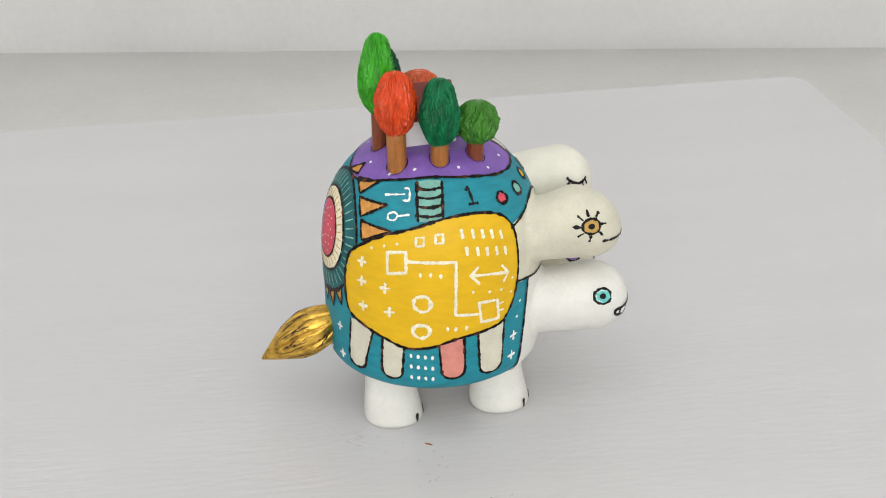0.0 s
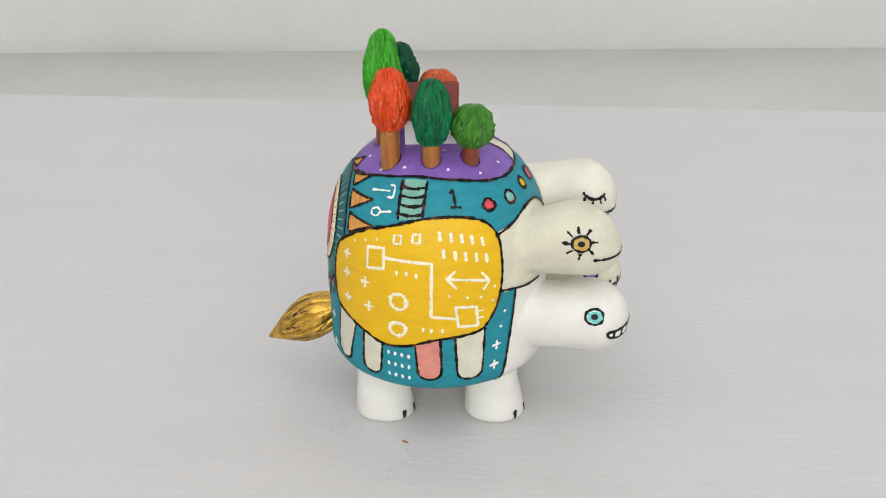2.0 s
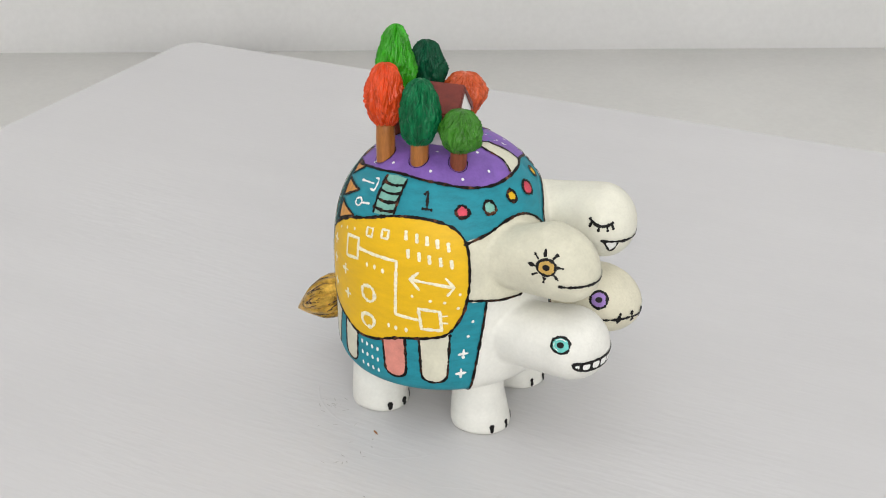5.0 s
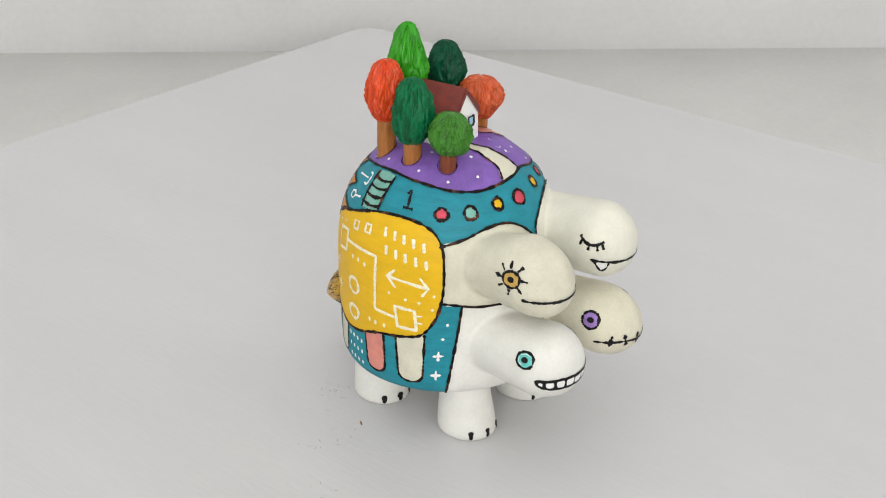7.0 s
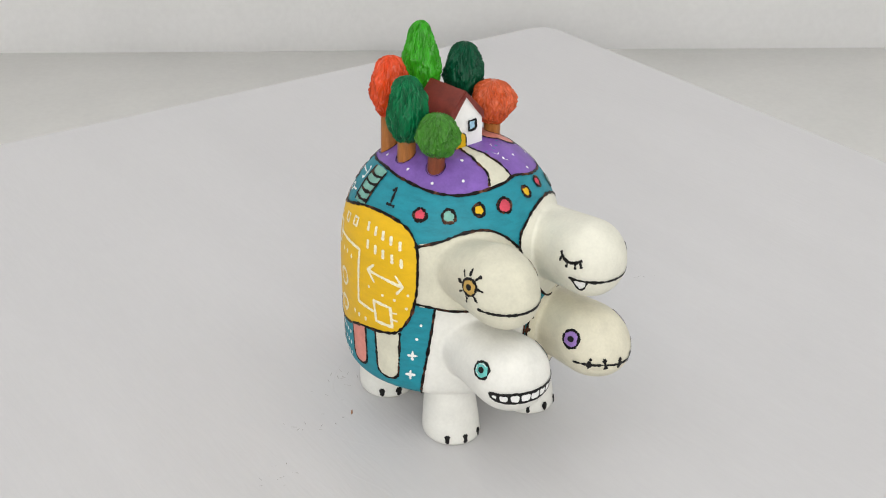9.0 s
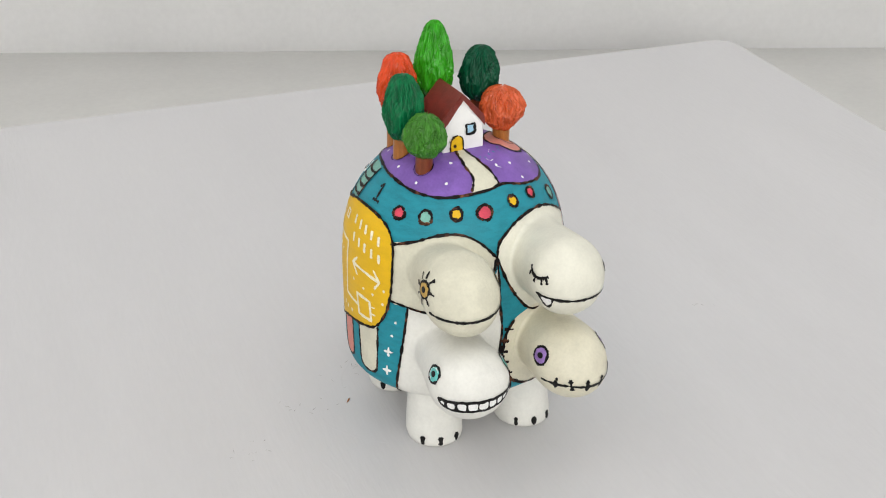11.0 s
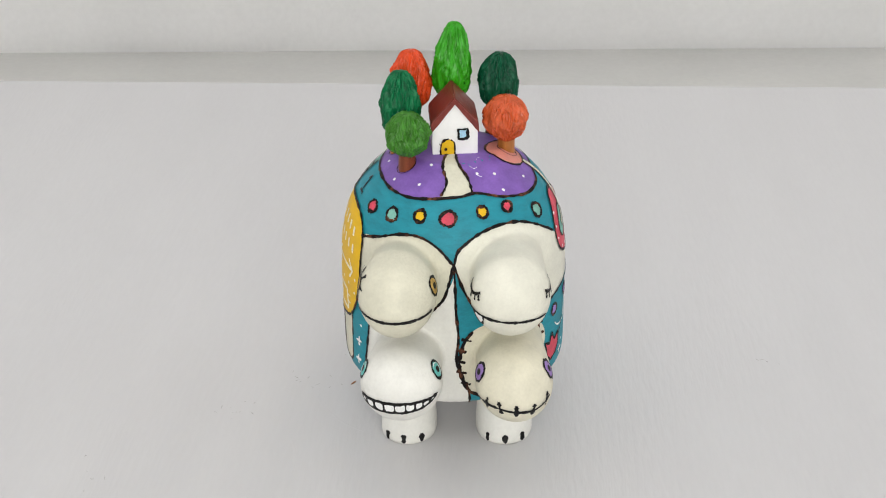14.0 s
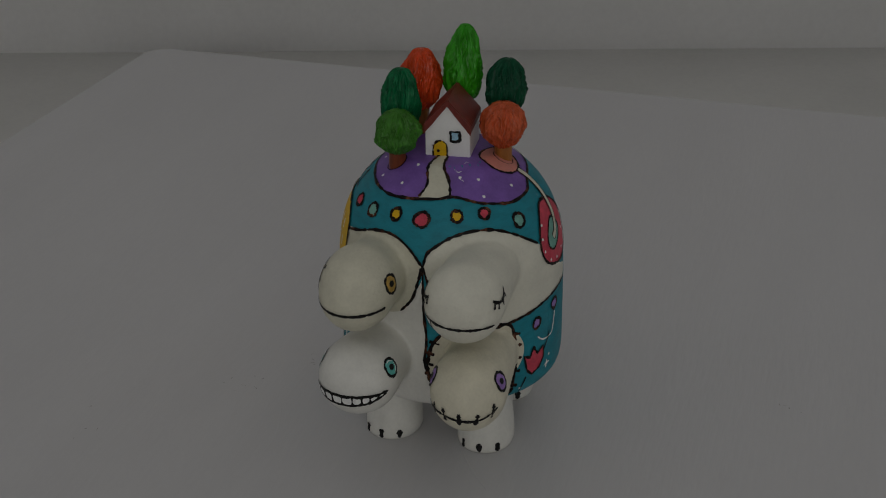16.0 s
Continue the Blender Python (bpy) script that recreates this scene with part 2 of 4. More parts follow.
def egg(key):
    """A head's centre, its shape as a matrix, and its forward, sideways and upward directions."""
    c, half, (turn, droop), face = HEADS[key]
    r = Euler((0, radians(droop), radians(turn))).to_matrix()
    f = radians(face)
    return Vector(c), r @ Matrix.Diagonal([h * h for h in half]) @ r.transposed(), Vector((math.cos(f), math.sin(f), 0)), Vector((math.sin(f), -math.cos(f), 0))


def touch(c, shape, n):
    """The point of the egg whose outward normal is n."""
    q = shape @ n
    return c + q / math.sqrt(n.dot(q))


def inside_body(p):
    if not PZ[-1] < p.z < PZ[0]:
        return False
    return math.hypot(p.x - CX, p.y - CY) < np.interp(-p.z, -PZ, PR)


def build_head(figure, key, mat, label):
    """An egg-like head whose neck meets the turned body in a soft fillet."""
    c, shape, d, u = egg(key)
    v, n, fillet = Vector((0, 0, 1)), 72, 1.8
    neck, drop = NECKS[key]
    turns = [u * math.cos(j * math.tau / n) + v * math.sin(j * math.tau / n) for j in range(n)]
    loops = []

    def ring(radius, lift):
        row = []
        for w in turns:
            q = c + w * radius - v * drop
            lo, hi = -40.0, 0.0
            if not inside_body(q + d * lo):
                row.append((q + d * -30) * MM)
                continue
            for _ in range(18):
                mid = (lo + hi) / 2
                if inside_body(q + d * mid):
                    lo = mid
                else:
                    hi = mid
            row.append((q + d * (lo + lift)) * MM)
        return row

    for k in range(9, -1, -1):
        e = k / 9
        loops.append(ring(neck + fillet * e ** 1.3, fillet * (1 - math.sqrt(1 - (1 - e) ** 2)) - (0.25 if k == 9 else 0)))
    start, widest = loops[-1], [touch(c, shape, w) * MM for w in turns]
    for i in range(1, 13):
        k = i / 13
        row = []
        for a, b, w in zip(start, widest, turns):
            out = (b - a).dot(w)
            p = a.lerp(b, k)
            row.append(p + w * out * (math.sin(k * math.pi / 2) * (0.35 + 0.65 * k) - k))
        loops.append(row)
    for i in range(0, 19):
        a = i / 18.3 * math.pi / 2
        loops.append([touch(c, shape, d * math.sin(a) + w * math.cos(a)) * MM for w in turns])
    bm = bmesh.new()
    rings(bm, loops)
    SKIN[key] = BVHTree.FromBMesh(bm)
    return part("head", bm, mat, figure, label)


def leg_radius(r, z, ahead):
    k = np.interp(z, (0, 0.6, 2, 5, 10, 16, 22, 28, 32), (0.88, 0.96, 1.0, 1.0, 0.97, 0.93, 0.92, 0.95, 1.0))
    return r * k + max(0, 1 - z / 17) * 2.6 * max(0, ahead) ** 1.5


def build_leg(figure, x, y, r, face):
    bm, loops = bmesh.new(), []
    for z in (0.0, 0.6, 2.0, 3.5, 5.0, 7.5, 10.0, 13, 16.0, 22.0, 28.0, 32.0):
        loops.append([((x + leg_radius(r, z, math.cos(a - radians(face))) * math.cos(a)) * MM,
                       (y + leg_radius(r, z, math.cos(a - radians(face))) * math.sin(a)) * MM, z * MM)
                      for a in (i * math.tau / 40 for i in range(40))])
    rings(bm, loops)
    return part("leg", bm, CHALK, figure, "white painted leg with black claws")


def build_tail(figure):
    a, b = Vector((-38, -2.5, 40.0)), Vector((-69.5, -4.1, 21.4))
    d = (b - a).normalized()
    u = d.cross(Vector((0, 0, 1))).normalized()
    v = u.cross(d)
    bm, loops = bmesh.new(), []
    n = 120
    for i in range(41):
        k = i / 40
        r = 0.35 + 10.6 * math.sin(math.pi * min(1, 0.12 + 0.88 * k)) ** 0.9 * (1 - 0.42 * k)
        row = []
        for j in range(n):
            t = j * math.tau / n
            ridge = 1 - 0.22 * (1 - abs(math.sin(5.5 * t + 1.2 * k + 0.8 * noise.noise((2 * math.cos(t), 2 * math.sin(t), 3 * k))))) ** 3 * math.sin(math.pi * k) + 0.06 * noise.noise((3 * math.cos(t), 3 * math.sin(t), 5 * k))
            row.append((a + (b - a) * k + (u * math.cos(t) + v * math.sin(t)) * r * ridge) * MM)
        loops.append(row)
    rings(bm, loops)
    tail = part("tail", bm, GOLD, figure, "gold leafed bud-shaped tail with dark grooves")
    rnd, bm = random.Random(11), bmesh.new()
    for i in range(64):
        t = i * math.tau / 64 + rnd.uniform(-0.08, 0.08)
        k0, path = rnd.uniform(0.08, 0.5), []
        k1 = min(0.97, k0 + rnd.uniform(0.12, 0.4))
        for q in range(12):
            k = k0 + (k1 - k0) * q / 11
            row = loops[int(k * 40)]
            nxt = loops[min(40, int(k * 40) + 1)]
            j = int((t + 0.1 * math.sin(7 * k + i)) / math.tau * n) % n
            p = row[j].lerp(nxt[j], k * 40 - int(k * 40))
            axis = (a + (b - a) * k) * MM
            nor = (p - axis).normalized()
            path.append((p + nor * 0.00012, nor))
        ribbon(bm, path, rnd.uniform(0.22, 0.6), 0.6, lift=0.02, taper=True)
    lines = part("groove_lines", bm, GROOVE, tail, "dark brown grooves in the gold")
    lines["kind"] = "stuff"
    return tail


def build_tree(figure, x, y, z0, zc, top, w, mat, bark, tr, label, seed, low=0.5, lean=(0, 0)):
    """A carved tree: peg trunk in a hole, and a faceted crown with carved strokes. w: the crown's radius, zc: its lower end."""
    tree = new("tree")
    tree.parent = figure
    tree.matrix_basis = Matrix.Translation((x * MM, y * MM, z0 * MM)) @ pose(0, 0, 0, -math.degrees(math.atan2(lean[1], top - z0)), math.degrees(math.atan2(lean[0], top - z0)), 0) @ Matrix.Translation((0, 0, -z0 * MM))
    tree["label"] = label
    rnd = random.Random(seed)
    bm = bmesh.new()
    loops = []
    for k in range(7):
        z = z0 - 4 + (zc + 3 - z0 + 4) * k / 6
        loops.append([((tr + 0.18 * noise.noise((3 * math.cos(a), 3 * math.sin(a), z * 0.1 + seed))) * math.cos(a) * MM,
                       (tr + 0.18 * noise.noise((3 * math.cos(a), 3 * math.sin(a), z * 0.1 + seed))) * math.sin(a) * MM, z * MM)
                      for a in (i * math.tau / 24 for i in range(24))])
    rings(bm, loops)
    part("trunk", bm, bark, tree, "stained wooden peg trunk")
    bm, loops, n, m = bmesh.new(), [], 200, 64
    h = top - zc
    cuts = []
    for i in range(20):
        u, a = 1 - 2 * (i + 0.5) / 20, i * 2.39996 + rnd.uniform(-0.35, 0.35)
        u = max(-1, min(1, u + rnd.uniform(-0.08, 0.08)))
        cuts.append((math.sqrt(1 - u * u) * math.cos(a), math.sqrt(1 - u * u) * math.sin(a), u))
    cuts = np.array(cuts)
    for i in range(m + 1):
        t = math.pi * (0.02 + 0.96 * i / m)
        k = (1 - math.cos(t)) / 2
        r = w * math.sin(t) ** (0.82 + 0.42 * max(0, math.cos(t))) * (1 + low * math.cos(t)) / (1 + 0.5 * low * low)
        row = []
        for j in range(n):
            a = j * math.tau / n
            plane = 0.94 / max(0.83, float(np.max(cuts @ np.array((math.sin(t) * math.cos(a), math.sin(t) * math.sin(a), -math.cos(t)))))) - 1
            facet = plane + 0.10 * noise.noise((1.5 * math.cos(a) + seed, 1.5 * math.sin(a), 2.4 * k)) + 0.04 * noise.noise((3.4 * math.cos(a) + seed, 3.4 * math.sin(a), 5 * k))
            warp = 0.35 * noise.noise((2 * math.cos(a), 2 * math.sin(a) + seed, 4 * k))
            stroke = 1 - 2.2 * abs(noise.noise((6.5 * math.cos(a + warp), 6.5 * math.sin(a + warp) + seed, 1.3 * k)))
            stroke2 = 1 - 2.2 * abs(noise.noise((13 * math.cos(a - warp), 13 * math.sin(a - warp) + seed, 2.2 * k)))
            q = r * (0.97 + facet) + (0.8 * stroke + 0.8 * stroke2 - 0.9) * min(1, r / 3)
            row.append((q * math.cos(a) * MM, q * math.sin(a) * MM, (zc + h * k + 0.3 * stroke2 * math.sin(t)) * MM))
        loops.append(row)
    rings(bm, loops)
    part("crown", bm, mat, tree, "carved and brush painted crown")
    return tree


def build_house(figure):
    house = new("house")
    house.parent = figure
    house["label"] = "small white wooden house with a dark red roof"
    house.matrix_basis = pose(7.6 * MM, 11.0 * MM, 109.9 * MM, 0, 0, 15.5)
    # front face at local x = 0, the house runs back along -x
    bm = bmesh.new()
    hw, hh, ap, dp = 8.4, 11.6, 22.0, 20.0
    prof = [(-hw, 0), (hw, 0), (hw, hh), (0, ap), (-hw, hh)]
    rings(bm, [[(x * MM, y * MM, z * MM) for y, z in prof] for x in (0, -dp)])
    bmesh.ops.bevel(bm, geom=[e for e in bm.edges], offset=0.0003, segments=2, affect="EDGES")
    part("house_wall", bm, HOUSE, house, "white painted wall", smooth=False)
    bm = bmesh.new()
    prof = [(-hw - 0.5, hh - 0.8), (-hw - 0.45, hh + 2.4), (0, ap + 1.6), (hw + 0.45, hh + 2.4), (hw + 0.5, hh - 0.8), (0, ap - 0.6)]
    rings(bm, [[(x * MM, y * MM, z * MM) for y, z in prof] for x in (0.5, -dp * 0.5, -dp - 0.4)])
    bmesh.ops.bevel(bm, geom=[e for e in bm.edges if e.calc_length() > 0.004], offset=0.0004, segments=2, affect="EDGES")
    part("roof", bm, TILE, house, "dark red painted roof", smooth=False)
    rnd = random.Random(21)
    for sgn in (-1, 1):
        # the red paint runs unevenly over the gable's edge
        bm, rows = bmesh.new(), []
        for i in range(23):
            k = i / 22
            y, z = sgn * (hw + 0.45) * (1 - k), hh - 0.7 + (ap - hh + 0.2) * k
            drop = 0.5 + 0.3 * noise.noise((k * 3.1, sgn * 2.0, 0.5)) + rnd.uniform(-0.08, 0.1) + 0.5 * (1 - k)
            rows.append((bm.verts.new((0.62 * MM, y * MM, (z + 1.0) * MM)), bm.verts.new((0.62 * MM, y * MM, (z - drop) * MM))))
        for p, q in zip(rows, rows[1:]):
            bm.faces.new((p[0], p[1], q[1], q[0]) if sgn < 0 else (q[0], q[1], p[1], p[0]))
        part("roof_edge", bm, TILE, house, "uneven dark red paint edge")
    bm = bmesh.new()
    arch = [(-5.2, 0.1), (-0.3, 0.1), (-0.3, 5.4), (-0.6, 6.4), (-1.5, 7.2), (-2.8, 7.5), (-4.0, 7.1), (-4.9, 6.2), (-5.2, 5.2)]
    rings(bm, [[(x * MM, y * MM, z * MM) for y, z in arch] for x in (-0.2, 0.35)])
    door = part("door", bm, YELLOW, house, "yellow painted door", smooth=False)
    front = Vector((1, 0, 0))
    bm = bmesh.new()
    for pts, wd in (([(-5.3, 0.4), (-5.45, 3.0), (-5.2, 5.3), (-4.6, 6.6), (-3.5, 7.4), (-2.3, 7.6)], 0.75), ([(-1.6, 7.3), (-0.6, 6.5), (-0.2, 5.2), (-0.15, 2.4), (-0.3, 0.5)], 0.5), ([(-5.9, 5.9), (-5.4, 5.2)], 0.4)):
        ribbon(bm, [(Vector((0.5, q.x, q.y)) * MM, front) for q in dense(spline(pts, False, 6), False, 0.4)], wd, 0.55, lift=0.05)
    part("door_outline", bm, LINE, house, "scratchy dark outline of the door")
    bm = bmesh.new()
    rings(bm, [[(x * MM, (-3.5 + r * math.cos(a)) * MM, (3.5 + r * math.sin(a)) * MM) for a in (i * math.tau / 10 for i in range(10))] for x, r in ((0.3, 0.62), (0.6, 0.55), (0.75, 0.3))])
    part("door_knob", bm, LINE, house, "dark door knob")
    bm = bmesh.new()
    rings(bm, [[(x * MM, y * MM, z * MM) for y, z in ((1.5, 7.9), (4.6, 8.2), (4.4, 11.2), (1.3, 11.0))] for x in (-0.2, 0.36)])
    part("window_pane", bm, GLASS, house, "pale blue painted pane", smooth=False)
    bm = bmesh.new()
    for pts, wd in (([(1.0, 11.5), (1.35, 9.4), (1.2, 7.6)], 0.95), ([(0.9, 7.6), (3.0, 7.5), (4.9, 8.0)], 0.85), ([(4.9, 7.8), (4.65, 9.6), (4.8, 11.3)], 1.0), ([(4.9, 11.5), (3.2, 11.25), (0.9, 11.4)], 0.8), ([(5.2, 9.0), (5.0, 7.9)], 0.5)):
        ribbon(bm, [(Vector((0.5, q.x, q.y)) * MM, front) for q in dense(spline(pts, False, 6), False, 0.4)], wd, 0.5, lift=0.05)
    part("window_frame", bm, INK, house, "uneven dark painted window frame")
    return house



# ---- painting: thin coats and brush strokes that follow the turned body, the heads and the legs ----
MM_PER_DEG = R0 * math.pi / 180


def spline(points, closed=False, n=8):
    """A smooth line through points of two numbers."""
    p = [Vector((float(a), float(b))) for a, b in points]
    out, m = [], len(p)
    for i in range(m if closed else m - 1):
        if closed:
            a, b, c, d = p[i - 1], p[i], p[(i + 1) % m], p[(i + 2) % m]
        else:
            a, b, c, d = p[max(i - 1, 0)], p[i], p[i + 1], p[min(i + 2, m - 1)]
        for k in range(n):
            t = k / n
            out.append(0.5 * (2 * b + (c - a) * t + (2 * a - 5 * b + 4 * c - d) * t * t + (3 * b - a - 3 * c + d) * t ** 3))
    if not closed:
        out.append(p[-1])
    return out


def dense(points, closed, step):
    """The same line with points no further apart than step."""
    out = []
    m = len(points)
    for i in range(m if closed else m - 1):
        a, b = points[i], points[(i + 1) % m]
        k = max(1, int((b - a).length / step))
        out += [a + (b - a) * (j / k) for j in range(k)]
    if not closed:
        out.append(points[-1])
    return out


def coat(name, points, mat, parent, lift, label="", polar=False, smooth=True, place=on_body, cell=2.2):
    """A thin coat of paint inside an outline of (degrees, mm) on the body, cut fine enough to follow it."""
    if polar:
        line = spline([(s * math.cos(radians(a)), s * math.sin(radians(a))) for a, s in points], True, 6)
    else:
        line = spline(points, True, 6) if smooth else [Vector(p) for p in points]
        line = [Vector((a * MM_PER_DEG, s)) for a, s in line]
    line = dense(line, True, 1.5)
    line = [q + Vector((noise.noise((q.x * 0.5, q.y * 0.5, 3.3)), noise.noise((q.x * 0.5, q.y * 0.5, 8.1)))) * 0.16 for q in line]
    bm = bmesh.new()
    vs = [bm.verts.new((q.x, q.y, 0)) for q in line]
    bmesh.ops.triangulate(bm, faces=[bm.faces.new(vs)])
    xs, ys = [q.x for q in line], [q.y for q in line]
    for axis, lo, hi in ((0, min(xs), max(xs)), (1, min(ys), max(ys))):
        k = math.floor(lo / cell) + 1
        while k * cell < hi:
            co, no = [0, 0, 0], [0, 0, 0]
            co[axis], no[axis] = k * cell, 1
            bmesh.ops.bisect_plane(bm, geom=bm.verts[:] + bm.edges[:] + bm.faces[:], plane_co=co, plane_no=no, dist=1e-5)
            k += 1
    for v in bm.verts:
        if polar:
            a, s = math.degrees(math.atan2(v.co.y, v.co.x)), math.hypot(v.co.x, v.co.y)
        else:
            a, s = v.co.x / MM_PER_DEG, v.co.y
        v.co = place(a, s, lift)
    bmesh.ops.recalc_face_normals(bm, faces=bm.faces)
    out = place(sum(p[0] for p in points) / len(points), sum(p[1] for p in points) / len(points), 5.0)
    f = max(bm.faces, key=lambda q: q.calc_area())
    if polar:
        flip = f.normal.z < 0
    else:
        near = min(bm.faces, key=lambda q: (q.calc_center_median() - out).length)
        flip = near.normal.dot(out - near.calc_center_median()) < 0
    if flip:
        bmesh.ops.reverse_faces(bm, faces=bm.faces)
    return part(name, bm, mat, parent, label)


def ribbon(bm, path, width, rough=0.22, lift=0.1, taper=False, closed=False):
    """A brush stroke along points with normals: a low ridge of paint of uneven width."""
    n = len(path)
    rows = []
    for i, (p, nor) in enumerate(path):
        a = path[i - 1][0] if i or closed else p
        b = path[(i + 1) % n][0] if i < n - 1 or closed else p
        side = (b - a).cross(nor).normalized()
        w = width * MM / 2 * (1 + rough * 1.5 * noise.noise(p * 620) + rough * 1.6 * noise.noise(p * 2300))
        if not closed and (i == 0 or i == n - 1):
            w *= 0.45 if not taper else 0.15
        elif taper:
            w *= 0.45 + 0.55 * math.sin(math.pi * i / (n - 1))
        off = side * (rough * width * 0.22 * MM * noise.noise(p * 1500 + Vector((7, 1, 3))))
        rows.append([bm.verts.new(p + off + side * w), bm.verts.new(p + off + nor * lift * MM), bm.verts.new(p + off - side * w)])
    for i in range(n if closed else n - 1):
        a, b = rows[i], rows[(i + 1) % n]
        for j in (0, 1):
            bm.faces.new((a[j], a[j + 1], b[j + 1], b[j]))


def body_path(points, lift, closed=False, smooth=True, step=0.8):
    line = spline(points, closed, 8) if smooth else [Vector(p) for p in points]
    flat = [Vector((a * MM_PER_DEG, s)) for a, s in line]
    flat = dense(flat, closed, step)
    out = []
    for q in flat:
        a, s = q.x / MM_PER_DEG, q.y
        p = on_body(a, s, lift)
        out.append((p, (on_body(a, s, lift + 1) - p).normalized()))
    return out


def strokes(name, lines, mat, parent, width=1.05, lift=0.36, label="", closed=False, smooth=True, rough=0.42, taper=False):
    """One part out of brush strokes on the body that belong to one motif."""
    if name.endswith("outline") and len(lines) > 1:
        for pts in lines:
            strokes(name, [pts], mat, parent, width, lift, label, closed, smooth, rough, taper)
        return None
    bm = bmesh.new()
    for pts in lines:
        ribbon(bm, body_path(pts, lift, closed, smooth), width, rough, closed=closed, taper=taper)
    ob = part(name, bm, mat, parent, label)
    if len(lines) > 2:
        ob["kind"] = "stuff"
    return ob


def oval(a, s, ra, rs, n=14, turn=0.0, wob=0.05):
    """An uneven ring of points of mm radii ra and rs about (degrees, mm)."""
    k = MM_PER_DEG * max(0.35, float(np.interp(s, PS, PR)) / R0)
    return [(a + ra * (1 + wob * math.sin(2 * i * math.tau / n + a)) * math.cos(i * math.tau / n + turn) / k, s + rs * (1 + wob * math.cos(3 * i * math.tau / n + s)) * math.sin(i * math.tau / n + turn)) for i in range(n)]


def plus(a, s, r=2.0):
    return [[(a - r / MM_PER_DEG, s + 0.2), (a + r / MM_PER_DEG, s - 0.2)], [(a + 0.2, s - r), (a - 0.2, s + r)]]


def dots(name, places, mat, parent, r=0.55, lift=0.42, label="", tall=1.0):
    bm = bmesh.new()
    for a, s in places:
        ring = oval(a, s, r, r * tall, 9, wob=0.14)
        mid = on_body(a, s, lift + 0.12)
        vs = [bm.verts.new(on_body(x, y, lift)) for x, y in ring]
        c = bm.verts.new(mid)
        for i in range(len(vs)):
            bm.faces.new((vs[i], c, vs[(i + 1) % len(vs)]))
    bmesh.ops.recalc_face_normals(bm, faces=bm.faces)
    ob = part(name, bm, mat, parent, label)
    ob["kind"] = "stuff"
    return ob


def button(a, s, r, mat, shell, label):
    """A painted disc with a dark ring."""
    d = coat("painted_disc", oval(a, s, r, r), mat, shell, 0.2, label)
    strokes("disc_outline", [oval(a, s, r, r, wob=0.08)], LINE, d, 1.1, 0.3, "dark burnt outline", closed=True)


